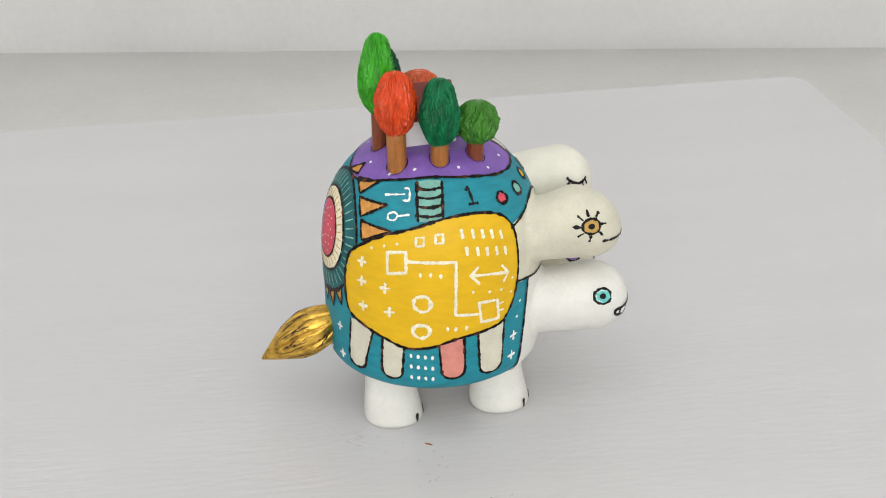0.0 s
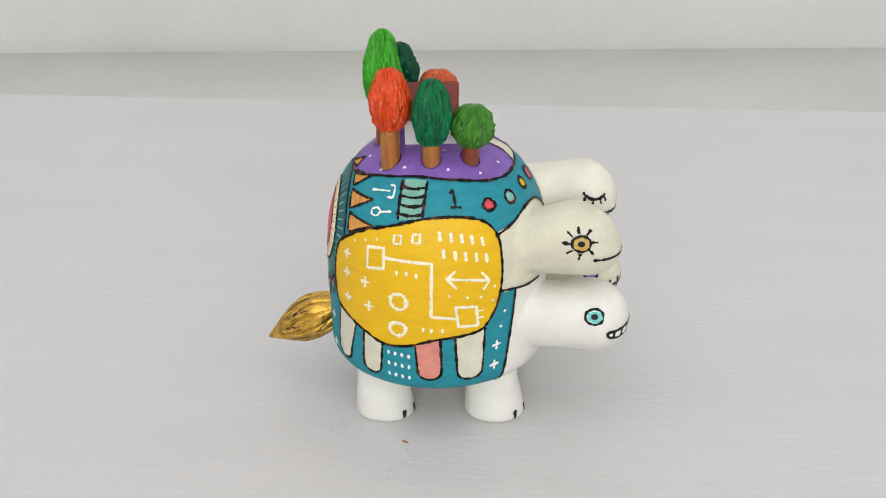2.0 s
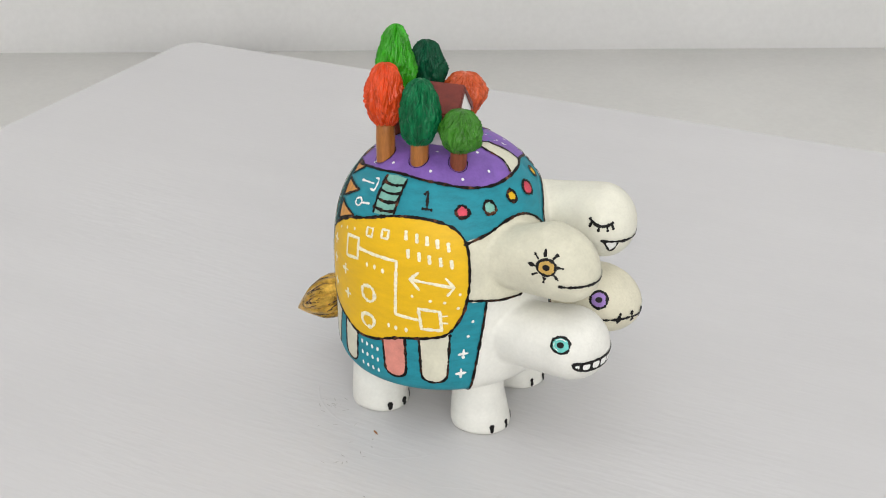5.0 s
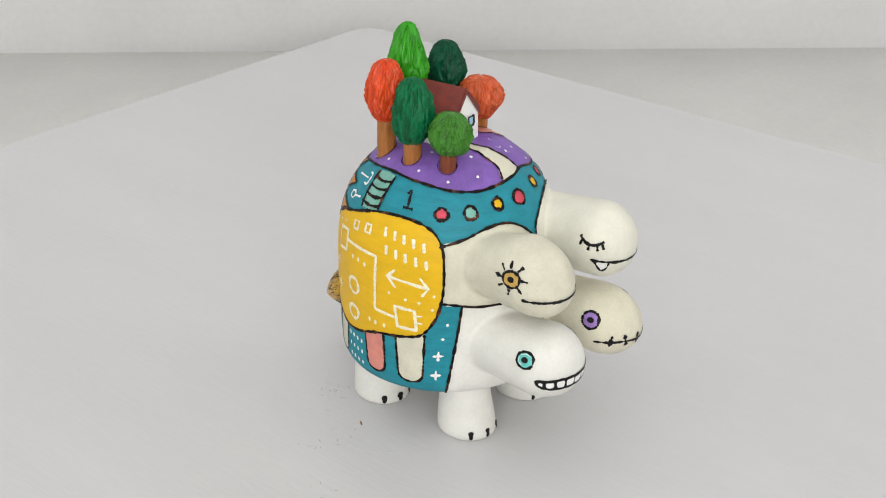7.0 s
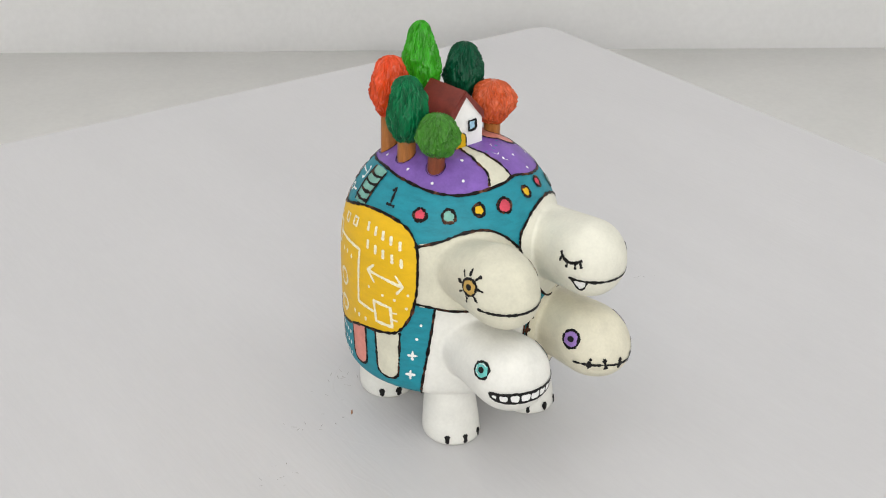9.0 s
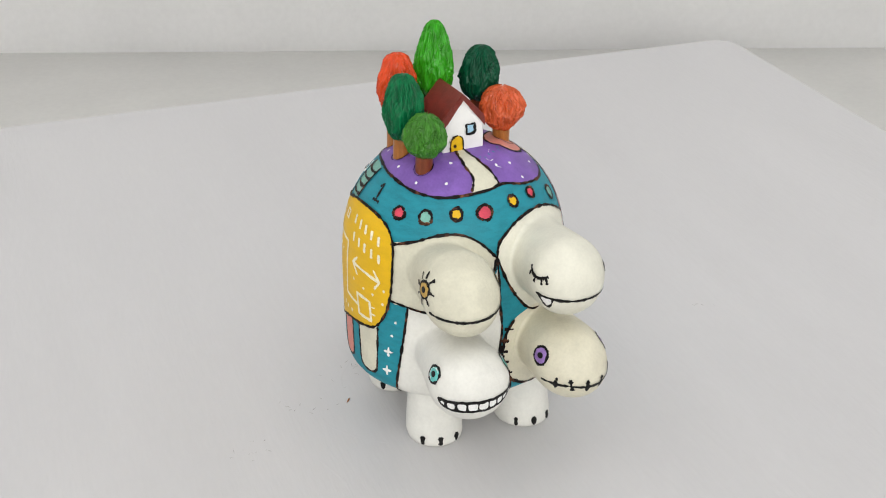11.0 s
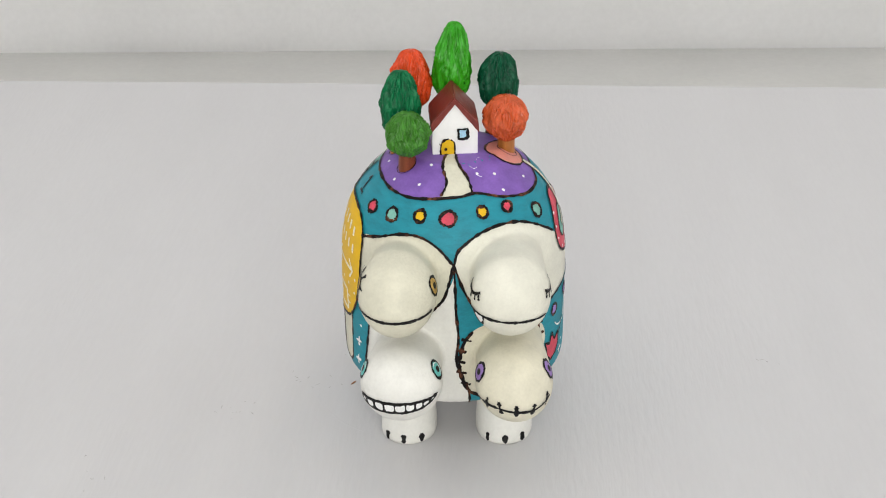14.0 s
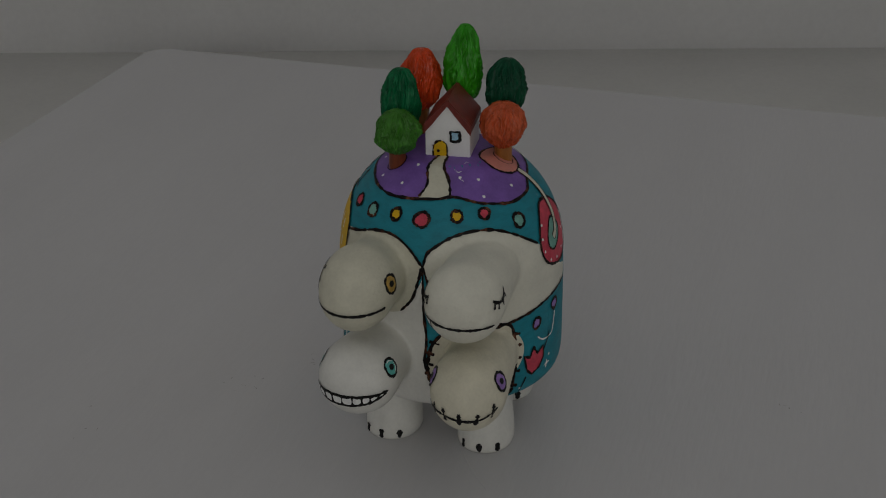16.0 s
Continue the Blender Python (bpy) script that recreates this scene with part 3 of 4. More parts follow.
def paint_shell(shell):
    """The coats and strokes on the turned body; shell: the thing that they belong to."""
    # purple meadow on the crown, the path to the door and the disc round the coral tree
    meadow = [(-141, 35.3), (-115, 31.2), (-92, 29.2), (-66, 30.4), (-40, 33.3), (-20, 34.7), (-2, 34), (16, 33), (28, 32), (47, 35.4), (67, 37.7), (85, 36.7), (97, 33), (120, 31), (150, 31), (180, 33), (-160, 36)]
    m = coat("meadow", meadow, PURPLE, shell, 0.12, "purple painted meadow on top", polar=True)
    bm = bmesh.new()
    ring = [(x, y) for x, y in ((s * math.cos(radians(a)), s * math.sin(radians(a))) for a, s in meadow)]
    path = []
    for q in dense(spline(ring, True, 8), True, 0.8):
        a, s = math.degrees(math.atan2(q.y, q.x)), q.length
        p = on_body(a, s, 0.34)
        path.append((p, (on_body(a, s, 1.34) - p).normalized()))
    ribbon(bm, path, 1.1, 0.3, closed=True)
    part("meadow_outline", bm, LINE, m, "dark burnt outline")
    lane = [(-2, 9.0), (-1, 14.5), (2, 21), (7, 27), (3.5, 32.8), (15, 32.9), (26, 32.2), (25, 25.5), (19.5, 19.5), (18, 14), (20, 9.0)]
    p = coat("garden_path", lane, CREAM, shell, 0.22, "cream painted garden path", polar=True)
    strokes("path_outline", [lane[:5], lane[6:]], LINE, p, 1.0, 0.36, "dark burnt outline")
    disc = [(math.degrees(math.atan2(y, x)), math.hypot(x, y)) for x, y in ((-1.2 + 8.3 * math.cos(i * math.tau / 18), 20.6 + 8.0 * math.sin(i * math.tau / 18)) for i in range(18))]
    d = coat("tree_disc", disc, SALMON, shell, 0.22, "salmon painted disc round a trunk", polar=True)
    strokes("disc_outline", [disc], LINE, d, 0.9, 0.36, "dark burnt outline", closed=True)
    dots("meadow_dots", [(-124, 29.7), (-104, 26), (-65, 26.1), (-39, 30), (-15, 29), (-63, 15), (-12, 19.8), (51, 25.9), (76, 32), (35, 24.1), (-85, 23), (50, 33), (140, 24), (170, 26), (-150, 28)], WHITE, m, 0.62, 0.2, "small white paint dots")
    strokes("pale_scuffs", [[(30, 20.2), (34, 21.6), (38, 21.2)], [(34, 24.6), (38, 25.8)], [(44, 17.5), (48, 16), (51, 16.4)]], WHITE, m, 0.2, 0.16, "faint pale scuffs in the paint", rough=0.8, taper=True)
    # thin dark rings, painted as the contact shade where trunks meet the crown
    for k, (x, y, r) in enumerate(((-12.6, -11.5, 4.0), (3.1, -11.5, 3.8), (16.4, -5.4, 3.6), (-3.2, 28.5, 3.6), (-19.4, 2.7, 3.3), (-18.2, 20.4, 3.3))):
        ringp = [(math.degrees(math.atan2(v, u)), math.hypot(u, v)) for u, v in ((x - CX + r * math.cos(i * math.tau / 14), y - CY + r * math.sin(i * math.tau / 14)) for i in range(14))]
        bm = bmesh.new()
        path = []
        for a, rr in ringp:
            s = float(np.interp(rr, PR[:300], PS[:300]))
            q = on_body(a, s, 0.3)
            path.append((q, Vector((0, 0, 1))))
        ribbon(bm, path, 0.34, 0.5, closed=True)
        part("trunk_shade_ring", bm, LINE, m, "painted contact shade round a trunk foot")

    # cream, white, ivory and warm grounds in front, round the necks
    yoke = [(-44, 54.5), (-31, 51.8), (-18, 48.7), (-6, 48.4), (4, 51.8), (12, 58), (10, 64), (7, 71), (1, 76.5), (-12, 79), (-25, 78.6), (-33, 77.6), (-43, 76.5), (-45, 65)]
    c1 = coat("upper_chest", yoke, CREAM, shell, 0.12, "cream painted ground round the upper neck")
    strokes("chest_outline", [yoke[:6], yoke[5:9], yoke[9:13]], LINE, c1, 1.05, 0.36, "dark burnt outline")
    chest = [(-33, 77.6), (-12, 78.6), (1, 76), (8, 69.5), (12.5, 62), (13, 77), (14, 87), (13, 97), (16, 104), (19, 111), (20, 121), (20, 125.5), (0, 126.5), (-25, 126.5), (-42, 125.5), (-41.5, 116), (-38, 101), (-35, 88)]
    c2 = coat("lower_chest", chest, CHALK, shell, 0.10, "white painted ground of the lower chest", smooth=False)
    strokes("chest_outline", [[(-33, 77.6), (-35, 88), (-38, 101), (-41.5, 116), (-42, 122)], [(12.2, 59), (12.7, 68), (13, 77), (14, 87), (13, 97), (16, 104), (19, 111), (19.5, 118)]], LINE, c2, 1.0, 0.36, "dark burnt outline")
    over = [(12.3, 58), (14, 53.3), (18.5, 50.3), (26.5, 47), (37, 45.2), (48, 45.4), (57, 47.3), (66, 50.7), (76.5, 55.6)]
    under = [(104, 77.4), (94.5, 78.2), (80.6, 79.6), (69.4, 81.1), (58, 82.4), (45, 83.5), (32, 82.5), (24, 77), (17, 68)]
    c3 = coat("upper_chest", over + [(81, 60), (87, 66), (98, 70), (106, 73)] + under, IVORY, shell, 0.12, "ivory painted ground round the upper neck")
    strokes("chest_outline", [over, under + [over[0]]], LINE, c3, 1.05, 0.36, "dark burnt outline")
    bib = [(21, 84.5), (16.5, 89.5), (14.5, 96.7), (15, 103), (19, 109.5), (28, 114), (40, 115.5), (55, 114), (58, 107), (59.5, 100), (58.5, 90), (55.5, 83.5), (45, 82), (32, 81.5)]
    c4 = coat("lower_chest", bib, WARM, shell, 0.16, "warm cream ground with a stitched rim")
    strokes("stitched_outline", [bib[:8] + bib[8:13]], LINE, c4, 1.3, 0.38, "dark burnt stitched outline")
    strokes("stitches", [[(a - 2.2, s - 0.5), (a + 2.8, s + 0.6)] for a, s in ((17.5, 88), (15, 92.5), (14.5, 97), (15, 101.5), (17, 106.5), (21, 111), (59, 88), (60, 93), (60, 98.5), (59, 104), (57.5, 110))], LINE, c4, 1.15, 0.42, "dark stitches", rough=0.5)

    # the yellow circuit panel
    panel = [(-134, 61), (-118, 53.4), (-101, 49.1), (-83, 45.4), (-65, 44.8), (-50, 47.6), (-43, 53.5), (-41.5, 63), (-42.5, 74), (-46, 83), (-53, 90), (-63, 92), (-78, 93.4), (-92, 96.6), (-104, 97.2), (-115, 94.3), (-127, 91), (-137, 87), (-139.5, 76.5), (-138, 67)]
    y = coat("circuit_panel", panel, YELLOW, shell, 0.34, "yellow painted panel with white circuit marks")
    strokes("panel_outline", [panel], LINE, y, 1.15, 0.5, "dark burnt outline", closed=True)
    strokes("circuit_line", [[(-103, 61.2), (-90, 61.4), (-78.3, 61.7), (-78.6, 72), (-79, 83.3), (-67, 84.4)]], MARK, y, 1.25, 0.46, "white circuit line", smooth=False, rough=0.24)
    strokes("square_mark", [[(-113, 58.6), (-103.3, 57.6), (-103, 65.6), (-112.6, 66.8)]], MARK, y, 1.2, 0.46, "white square", closed=True, smooth=False, rough=0.24)
    strokes("plug_mark", [[(-67, 79.6), (-56.5, 80.4), (-55.6, 88.4), (-65.6, 88)]], MARK, y, 1.2, 0.46, "white plug square", closed=True, smooth=False, rough=0.24)
    strokes("plug_pins", [[(-56, 82.4), (-52.6, 82.2)], [(-55.6, 85.2), (-52.4, 85.4)]], MARK, y, 0.8, 0.46, "white plug pins", smooth=False)
    strokes("arrow_mark", [[(-71, 67.9), (-60, 69), (-49.4, 70.6)], [(-66.6, 64.8), (-71, 67.9), (-66.3, 72)], [(-53.6, 66.6), (-49.2, 70.6), (-52.8, 74)]], MARK, y, 1.1, 0.46, "white double arrow", smooth=False, rough=0.24)
    for a, s in ((-95.3, 78), (-96, 89.6)):
        strokes("ring_mark", [oval(a, s, 3.3, 3.2 if s < 80 else 2.7)], MARK, y, 1.3, 0.46, "white ring", closed=True)
    for a, s in ((-96.2, 53.6), (-86.2, 52.6)):
        strokes("small_square_mark", [[(a - 2, s - 1.5), (a + 2, s - 1.7), (a + 1.8, s + 1.5), (a - 2, s + 1.7)]], MARK, y, 0.9, 0.46, "small white square", closed=True, smooth=False)
    bars = [(-73.4, 51), (-67.4, 51.6), (-62, 52.3), (-56.6, 53.3), (-51, 54.5), (-71.6, 57.6), (-65.8, 58.4), (-60.6, 59.2), (-55, 60), (-49.6, 61)]
    strokes("bar_marks", [[(a, s - 1.8), (a + 0.4, s + 1.8)] for a, s in ((a - 0.9, s + 0.5) for a, s in bars)], MARK, y, 1.3, 0.46, "short white bars", rough=0.16)
    for a, s in ((-127.5, 64.5), (-127.5, 72.4), (-114, 73), (-127, 82.6), (-112, 82.7)):
        strokes("plus_mark", plus(a, s, 2.25), MARK, y, 1.15, 0.46, "white plus sign")
    dots("small_dots", [(-122, 58.1), (-115, 56.4), (-108, 55), (-70, 74.7), (-61, 76.1), (-54, 76.7), (-47.5, 79.2), (-46.5, 73.6)], MARK, y, 0.6, 0.48, "small white dots")
    dots("small_dashes", [(-96, 66.3), (-91, 66.2), (-86, 66.8), (-83, 88.8), (-79, 89.2), (-73.5, 89.3)], MARK, y, 0.62, 0.48, "small white dashes", tall=1.6)

    # tabs under the panel
    def tab(l0, l1, r0, r1, s0, s1):
        """A tab with straight sides and a round foot: left and right edges at its top and foot, in degrees."""
        foot = [((l1 + r1) / 2 - (r1 - l1) / 2 * math.cos(t), s1 - 4.5 + 4.5 * math.sin(t) ** 0.8) for t in (i * math.pi / 8 for i in range(9))]
        return [(l0, s0)] + foot + [(r0, s0)]

    for word, mat, edge in (("cream", CREAM, (-136.5, -139, -121, -127, 90.5, 111.4)), ("cream", CREAM, (-116.4, -117.4, -104.6, -106, 93.5, 111.8)),
                            ("salmon", SALMON, (-87.6, -86.4, -74.6, -74.2, 92, 111)), ("cream", CREAM, (-67.4, -66.4, -51.6, -53, 90, 111.6))):
        shape = tab(*edge)
        t = coat("painted_tab", shape, mat, shell, 0.06, word + " painted tab below the panel", smooth=False)
        strokes("tab_outline", [shape], LINE, t, 1.05, 0.13, "dark burnt outline", smooth=False, rough=0.45)
    dots("white_dashes", [(-101.5 + 3.6 * i, 100.6 + 4.7 * j + 0.2 * i) for j in range(3) for i in range(4)], WHITE, shell, 0.62, 0.16, "white dashes on teal", tall=1.5)
    for a, s, r in ((-45, 99, 2.1), (-46.4, 107.4, 2.1), (-161, 98.7, 2), (-146.5, 97.2, 2), (-159, 110.3, 2), (-145, 109, 2)):
        strokes("plus_mark", plus(a, s, r), WHITE, shell, 1.0, 0.16, "white plus sign on teal")
    dots("white_dots", [(-40.2, 85.5), (-42.6, 91.6)], WHITE, shell, 0.6, 0.16, "white dots on teal")

    # the band under the meadow: ladder, marks and discs
    ladder = [(-100.5, 31), (-99, 38), (-97.4, 46.4), (-90, 46), (-83.6, 45), (-83, 38), (-82, 30.6), (-91, 30)]
    l = coat("ladder_band", ladder, MINT, shell, 0.12, "grey mint painted ladder band", smooth=False)
    strokes("ladder_lines", [ladder[:3], ladder[4:7]] + [[(-99.4, s), (-91, s + 0.5), (-82.8, s - 0.4)] for s in (33.8, 37.2, 40.6, 44)], LINE, l, 1.15, 0.3, "dark burnt rungs")
    strokes("numeral", [[(-66.5, 36), (-64.4, 34.3), (-64.2, 37.5), (-64, 41)], [(-67.2, 41.2), (-64, 41.2), (-60.6, 41.5)]], INK, shell, 1.0, 0.18, "black painted numeral one")
    strokes("white_mark", [[(-121, 37.8), (-114, 37), (-107, 36.4)], [(-108.6, 34.2), (-105, 34.4), (-104, 38.4), (-108, 38.8)]], WHITE, shell, 0.75, 0.18, "white brush mark")
    strokes("white_mark", [[(-115.5, 44.6), (-112, 43.6), (-109.6, 44.6), (-111, 46.4), (-114.6, 46.4), (-115.5, 44.6)], [(-109.6, 44.9), (-102.4, 43.8)]], WHITE, shell, 0.75, 0.18, "white brush mark")
    for a, s, r, mat, word in ((-43, 42.5, 2.3, RED, "rose red"), (-26, 42.5, 2.5, MINT, "mint"), (-8, 40.8, 2.2, YELLOW, "yellow"), (9, 41.1, 2.8, RED, "rose red"), (30, 39.3, 2.1, YELLOW, "yellow"), (47, 39.2, 2.0, RED, "rose red"), (68, 44.7, 2.6, MINT, "mint")):
        button(a, s, r, mat, shell, word + " painted disc")

    # the sun wheel at the back, with its orange rays
    w = coat("sun_wheel", oval(-165, 60.5, 24.4, 24.5, 22, wob=0.01), DEEP, shell, 0.10, "deep teal ring of the sun wheel", smooth=True)
    strokes("wheel_outline", [oval(-165, 60.5, 24.4, 24.5, 22, wob=0.01)], LINE, w, 1.0, 0.2, "dark burnt outline", closed=True)
    strokes("wheel_spokes", [[(-165 + 18.6 * math.cos(t) / MM_PER_DEG, 60.5 + 18 * math.sin(t)), (-165 + 23.6 * math.cos(t) / MM_PER_DEG, 60.5 + 23 * math.sin(t))] for t in (i * math.tau / 40 for i in range(40))], MINT, w, 0.5, 0.3, "pale spokes")
    r1 = coat("wheel_ring", oval(-165, 60.5, 17, 16.4, 20, wob=0.01), MARK, shell, 0.24, "pale cream ring")
    strokes("ring_outline", [oval(-165, 60.5, 17, 16.4, 20, wob=0.02)], LINE, r1, 0.9, 0.4, "dark burnt outline", closed=True)
    strokes("ring_ticks", [[(-165 + 12.6 * math.cos(t) / MM_PER_DEG, 60.5 + 12 * math.sin(t)), (-165 + 16 * math.cos(t) / MM_PER_DEG, 60.5 + 15.4 * math.sin(t))] for t in (i * math.tau / 30 for i in range(30))], OCHRE, r1, 0.45, 0.32, "ochre ticks")
    r2 = coat("wheel_heart", oval(-165, 60.5, 11.6, 11.4, 18, wob=0.01), RED, shell, 0.32, "rose red heart of the wheel")
    strokes("heart_outline", [oval(-165, 60.5, 11.6, 11.4, 18, wob=0.03)], LINE, r2, 0.9, 0.44, "dark burnt outline", closed=True)
    coat("wheel_crescent", [(-172, 50.5), (-174, 55), (-174.5, 62), (-172, 70), (-178, 68), (-180, 60), (-178, 53)], LILAC, shell, 0.38, "lilac crescent in the wheel")
    dots("heart_dots", [(-165 + 13 * math.cos(2.4 * i) * (i / 26) ** 0.5, 60.5 + 9.6 * math.sin(2.4 * i) * (i / 26) ** 0.5) for i in range(2, 26)], WHITE, r2, 0.35, 0.4, "tiny white dots")
    rays = ([(-168, 35.6), (-152, 34.4), (-155, 29.6)], [(-149, 35.2), (-139.5, 40.2), (-128.5, 33.2)], [(-138.5, 41.4), (-132.6, 48), (-117, 41.4)], [(-131.6, 49.4), (-129, 56.5), (-112, 50.6)], [(-143, 80), (-149, 83), (-143.5, 87)], [(-150, 83.2), (-157, 85), (-152.5, 90.4)], [(-158, 85.2), (-165, 85.6), (-161.5, 90.6)])
    for ray in rays:
        t = coat("sun_ray", ray, ORANGE, shell, 0.14, "ochre orange painted ray", smooth=False)
        strokes("ray_outline", [ray], LINE, t, 0.95, 0.34, "dark burnt outline", closed=True, smooth=False, rough=0.45)

    # far side: the pink curl with its cream tendril, the tulip and the lilac dots
    curl = [(88, 43.5), (81.5, 50), (78.5, 58), (82, 64.6), (92, 68), (104, 67.6), (112, 62), (113, 52), (105, 45), (96, 42.6)]
    c = coat("pink_curl", curl, RED, shell, 0.2, "rose pink curl with white dots")
    strokes("curl_outline", [curl], LINE, c, 1.0, 0.4, "dark burnt outline", closed=True)
    eye = [(94, 50), (87, 54.6), (86, 59.4), (90.6, 61.8), (97, 59.6), (101, 54.6)]
    e = coat("curl_heart", eye, MINT, shell, 0.28, "mint heart of the curl")
    strokes("heart_outline", [eye], LINE, e, 0.7, 0.4, "dark burnt outline", closed=True)
    tendril = [(96, 28.6), (98.5, 33), (99.6, 38), (99.6, 44), (99, 50), (95.6, 55.6), (91.6, 57.6)]
    strokes("tendril_outline", [tendril], LINE, shell, 3.2, 0.34, "dark burnt edge", rough=0.1)
    strokes("tendril", [tendril], CREAM, shell, 2.0, 0.44, "cream painted tendril", rough=0.1)
    dots("curl_dots", [(83, 50.5), (81, 55.5), (81.4, 60.5), (86, 65), (93, 66), (101, 64.4), (106, 58)], WHITE, c, 0.6, 0.36, "white dots")
    tulip = [(64.6, 99.4), (68.6, 101), (71, 97), (74, 100.6), (78.6, 98.6), (79, 103.6), (75.6, 107), (70, 108.6), (66.6, 106)]
    t = coat("tulip", tulip, RED, shell, 0.14, "red painted tulip", smooth=False)
    strokes("tulip_outline", [tulip], LINE, t, 0.9, 0.32, "dark burnt outline", closed=True, smooth=False)
    strokes("tulip_stem", [[(78.6, 101), (82.6, 97), (84, 94)], [(66, 108.6), (63, 113), (62, 117)]], LINE, t, 0.7, 0.32, "dark stem")
    for a, s, r in ((73.2, 87.4, 2.2), (89, 84, 2.2)):
        button(a, s, r, LILAC, shell, "lilac painted disc")
    strokes("white_curve", [[(74, 93.6), (79, 96.2), (86.6, 96), (89, 91.4), (90, 87.6)]], WHITE, shell, 0.7, 0.18, "thin white curve")
    strokes("plus_mark", plus(82, 108, 1.8), WHITE, shell, 0.8, 0.18, "white plus sign on teal")
    dots("white_dots", [(62.6, 113), (84.4, 104.6)], WHITE, shell, 0.55, 0.18, "white dots on teal")


# ---- faces ----
def on_head(key, az, el, lift=0.0):
    """The point of a head where its skin looks az degrees from the nose to the near side and el degrees up, and its normal; past 90 degrees on to the neck."""
    c, shape, d, side = egg(key)
    a, e = radians(az), radians(el)
    back = max(0.0, abs(a) - math.pi / 2)
    a = math.copysign(min(abs(a), math.pi / 2), a)
    n = d * (math.cos(a) * math.cos(e)) + side * (math.sin(a) * math.cos(e)) + Vector((0, 0, math.sin(e)))
    p, nor, _, _ = SKIN[key].find_nearest((touch(c, shape, n) - d * (back * 14)) * MM)
    if nor.dot(n) < 0:
        nor = -nor
    return p + nor * lift * MM, (nor + n).normalized()


def beside(key, az, el, x, y, lift=0.0):
    """The point x mm towards the nose's side and y mm up from a place on a head, laid on its skin."""
    p, n = on_head(key, az, el)
    u = (Vector((0, 0, 1)).cross(n)).normalized() * (1 if az > 0 else -1)
    q, nor, _, _ = SKIN[key].find_nearest(p + (u * x + n.cross(u) * (y if az > 0 else -y)) * MM)
    if nor.dot(n) < 0:
        nor = -nor
    return q + nor * lift * MM, nor


def face_strokes(name, key, lines, mat, parent, width, label="", lift=0.22, closed=False, smooth=True, rough=0.22, taper=False, at=None):
    """Brush strokes on a head, by degrees, or by millimetres about the place `at`."""
    bm = bmesh.new()
    for pts in lines:
        line = spline(pts, closed, 8) if smooth else [Vector(p) for p in pts]
        line = dense(line, closed, 0.5 if at else 2.0)
        ribbon(bm, [beside(key, *at, q.x, q.y, lift) if at else on_head(key, q.x, q.y, lift) for q in line], width, rough, closed=closed, taper=taper)
    return part(name, bm, mat, parent, label)


def face_disc(name, key, at, rx, ry, mat, parent, lift, label=""):
    """A painted disc of rx by ry mm."""
    bm = bmesh.new()
    mid = bm.verts.new(beside(key, *at, 0, 0, lift)[0])
    rows = [[mid]]
    for q in (0.35, 0.7, 1.0):
        rows.append([bm.verts.new(beside(key, *at, rx * q * hexed(a) * math.cos(a), ry * q * hexed(a) * math.sin(a), lift)[0]) for a in (i * math.tau / 18 for i in range(18))])
    for i in range(18):
        j = (i + 1) % 18
        bm.faces.new((mid, rows[1][i], rows[1][j]))
        for k in (1, 2):
            bm.faces.new((rows[k][i], rows[k + 1][i], rows[k + 1][j], rows[k][j]))
    bmesh.ops.recalc_face_normals(bm, faces=bm.faces)
    n = on_head(key, *at)[1]
    if sum((f.normal.dot(n) for f in bm.faces)) < 0:
        bmesh.ops.reverse_faces(bm, faces=bm.faces)
    return part(name, bm, mat, parent, label)


def hexed(a):
    """The uneven, six-cornered shape of the brushed eyes: a factor for the radius."""
    b = (a - math.pi / 2) % (math.pi / 3) - math.pi / 6
    return (0.52 + 0.43 / math.cos(b)) * (1 + 0.05 * math.sin(2.3 * a + 0.7))


def round_eye(key, head, at, mat, word, rx=3.4, ry=3.4):
    ring = [(rx * hexed(a) * math.cos(a), ry * hexed(a) * math.sin(a)) for a in (i * math.tau / 18 for i in range(18))]
    eye = face_disc("eye", key, at, rx, ry, mat, head, 0.12, word + " painted eye")
    face_strokes("eye_outline", key, [ring], INK, head, 1.0, "black outline", closed=True, rough=0.4, at=at, lift=0.2)
    if mat is AQUA:
        face_strokes("eye_glint", key, [[(x * 0.72, y * 0.72) for x, y in ring[k:k + 6]] for k in (2, 8)], WHITE, head, 0.35, "thin pale brush ring in the eye", rough=0.6, at=at, lift=0.2, taper=True)
    face_disc("pupil", key, at, 1.35, 1.2, INK, head, 0.26, "black pupil")
    return eye


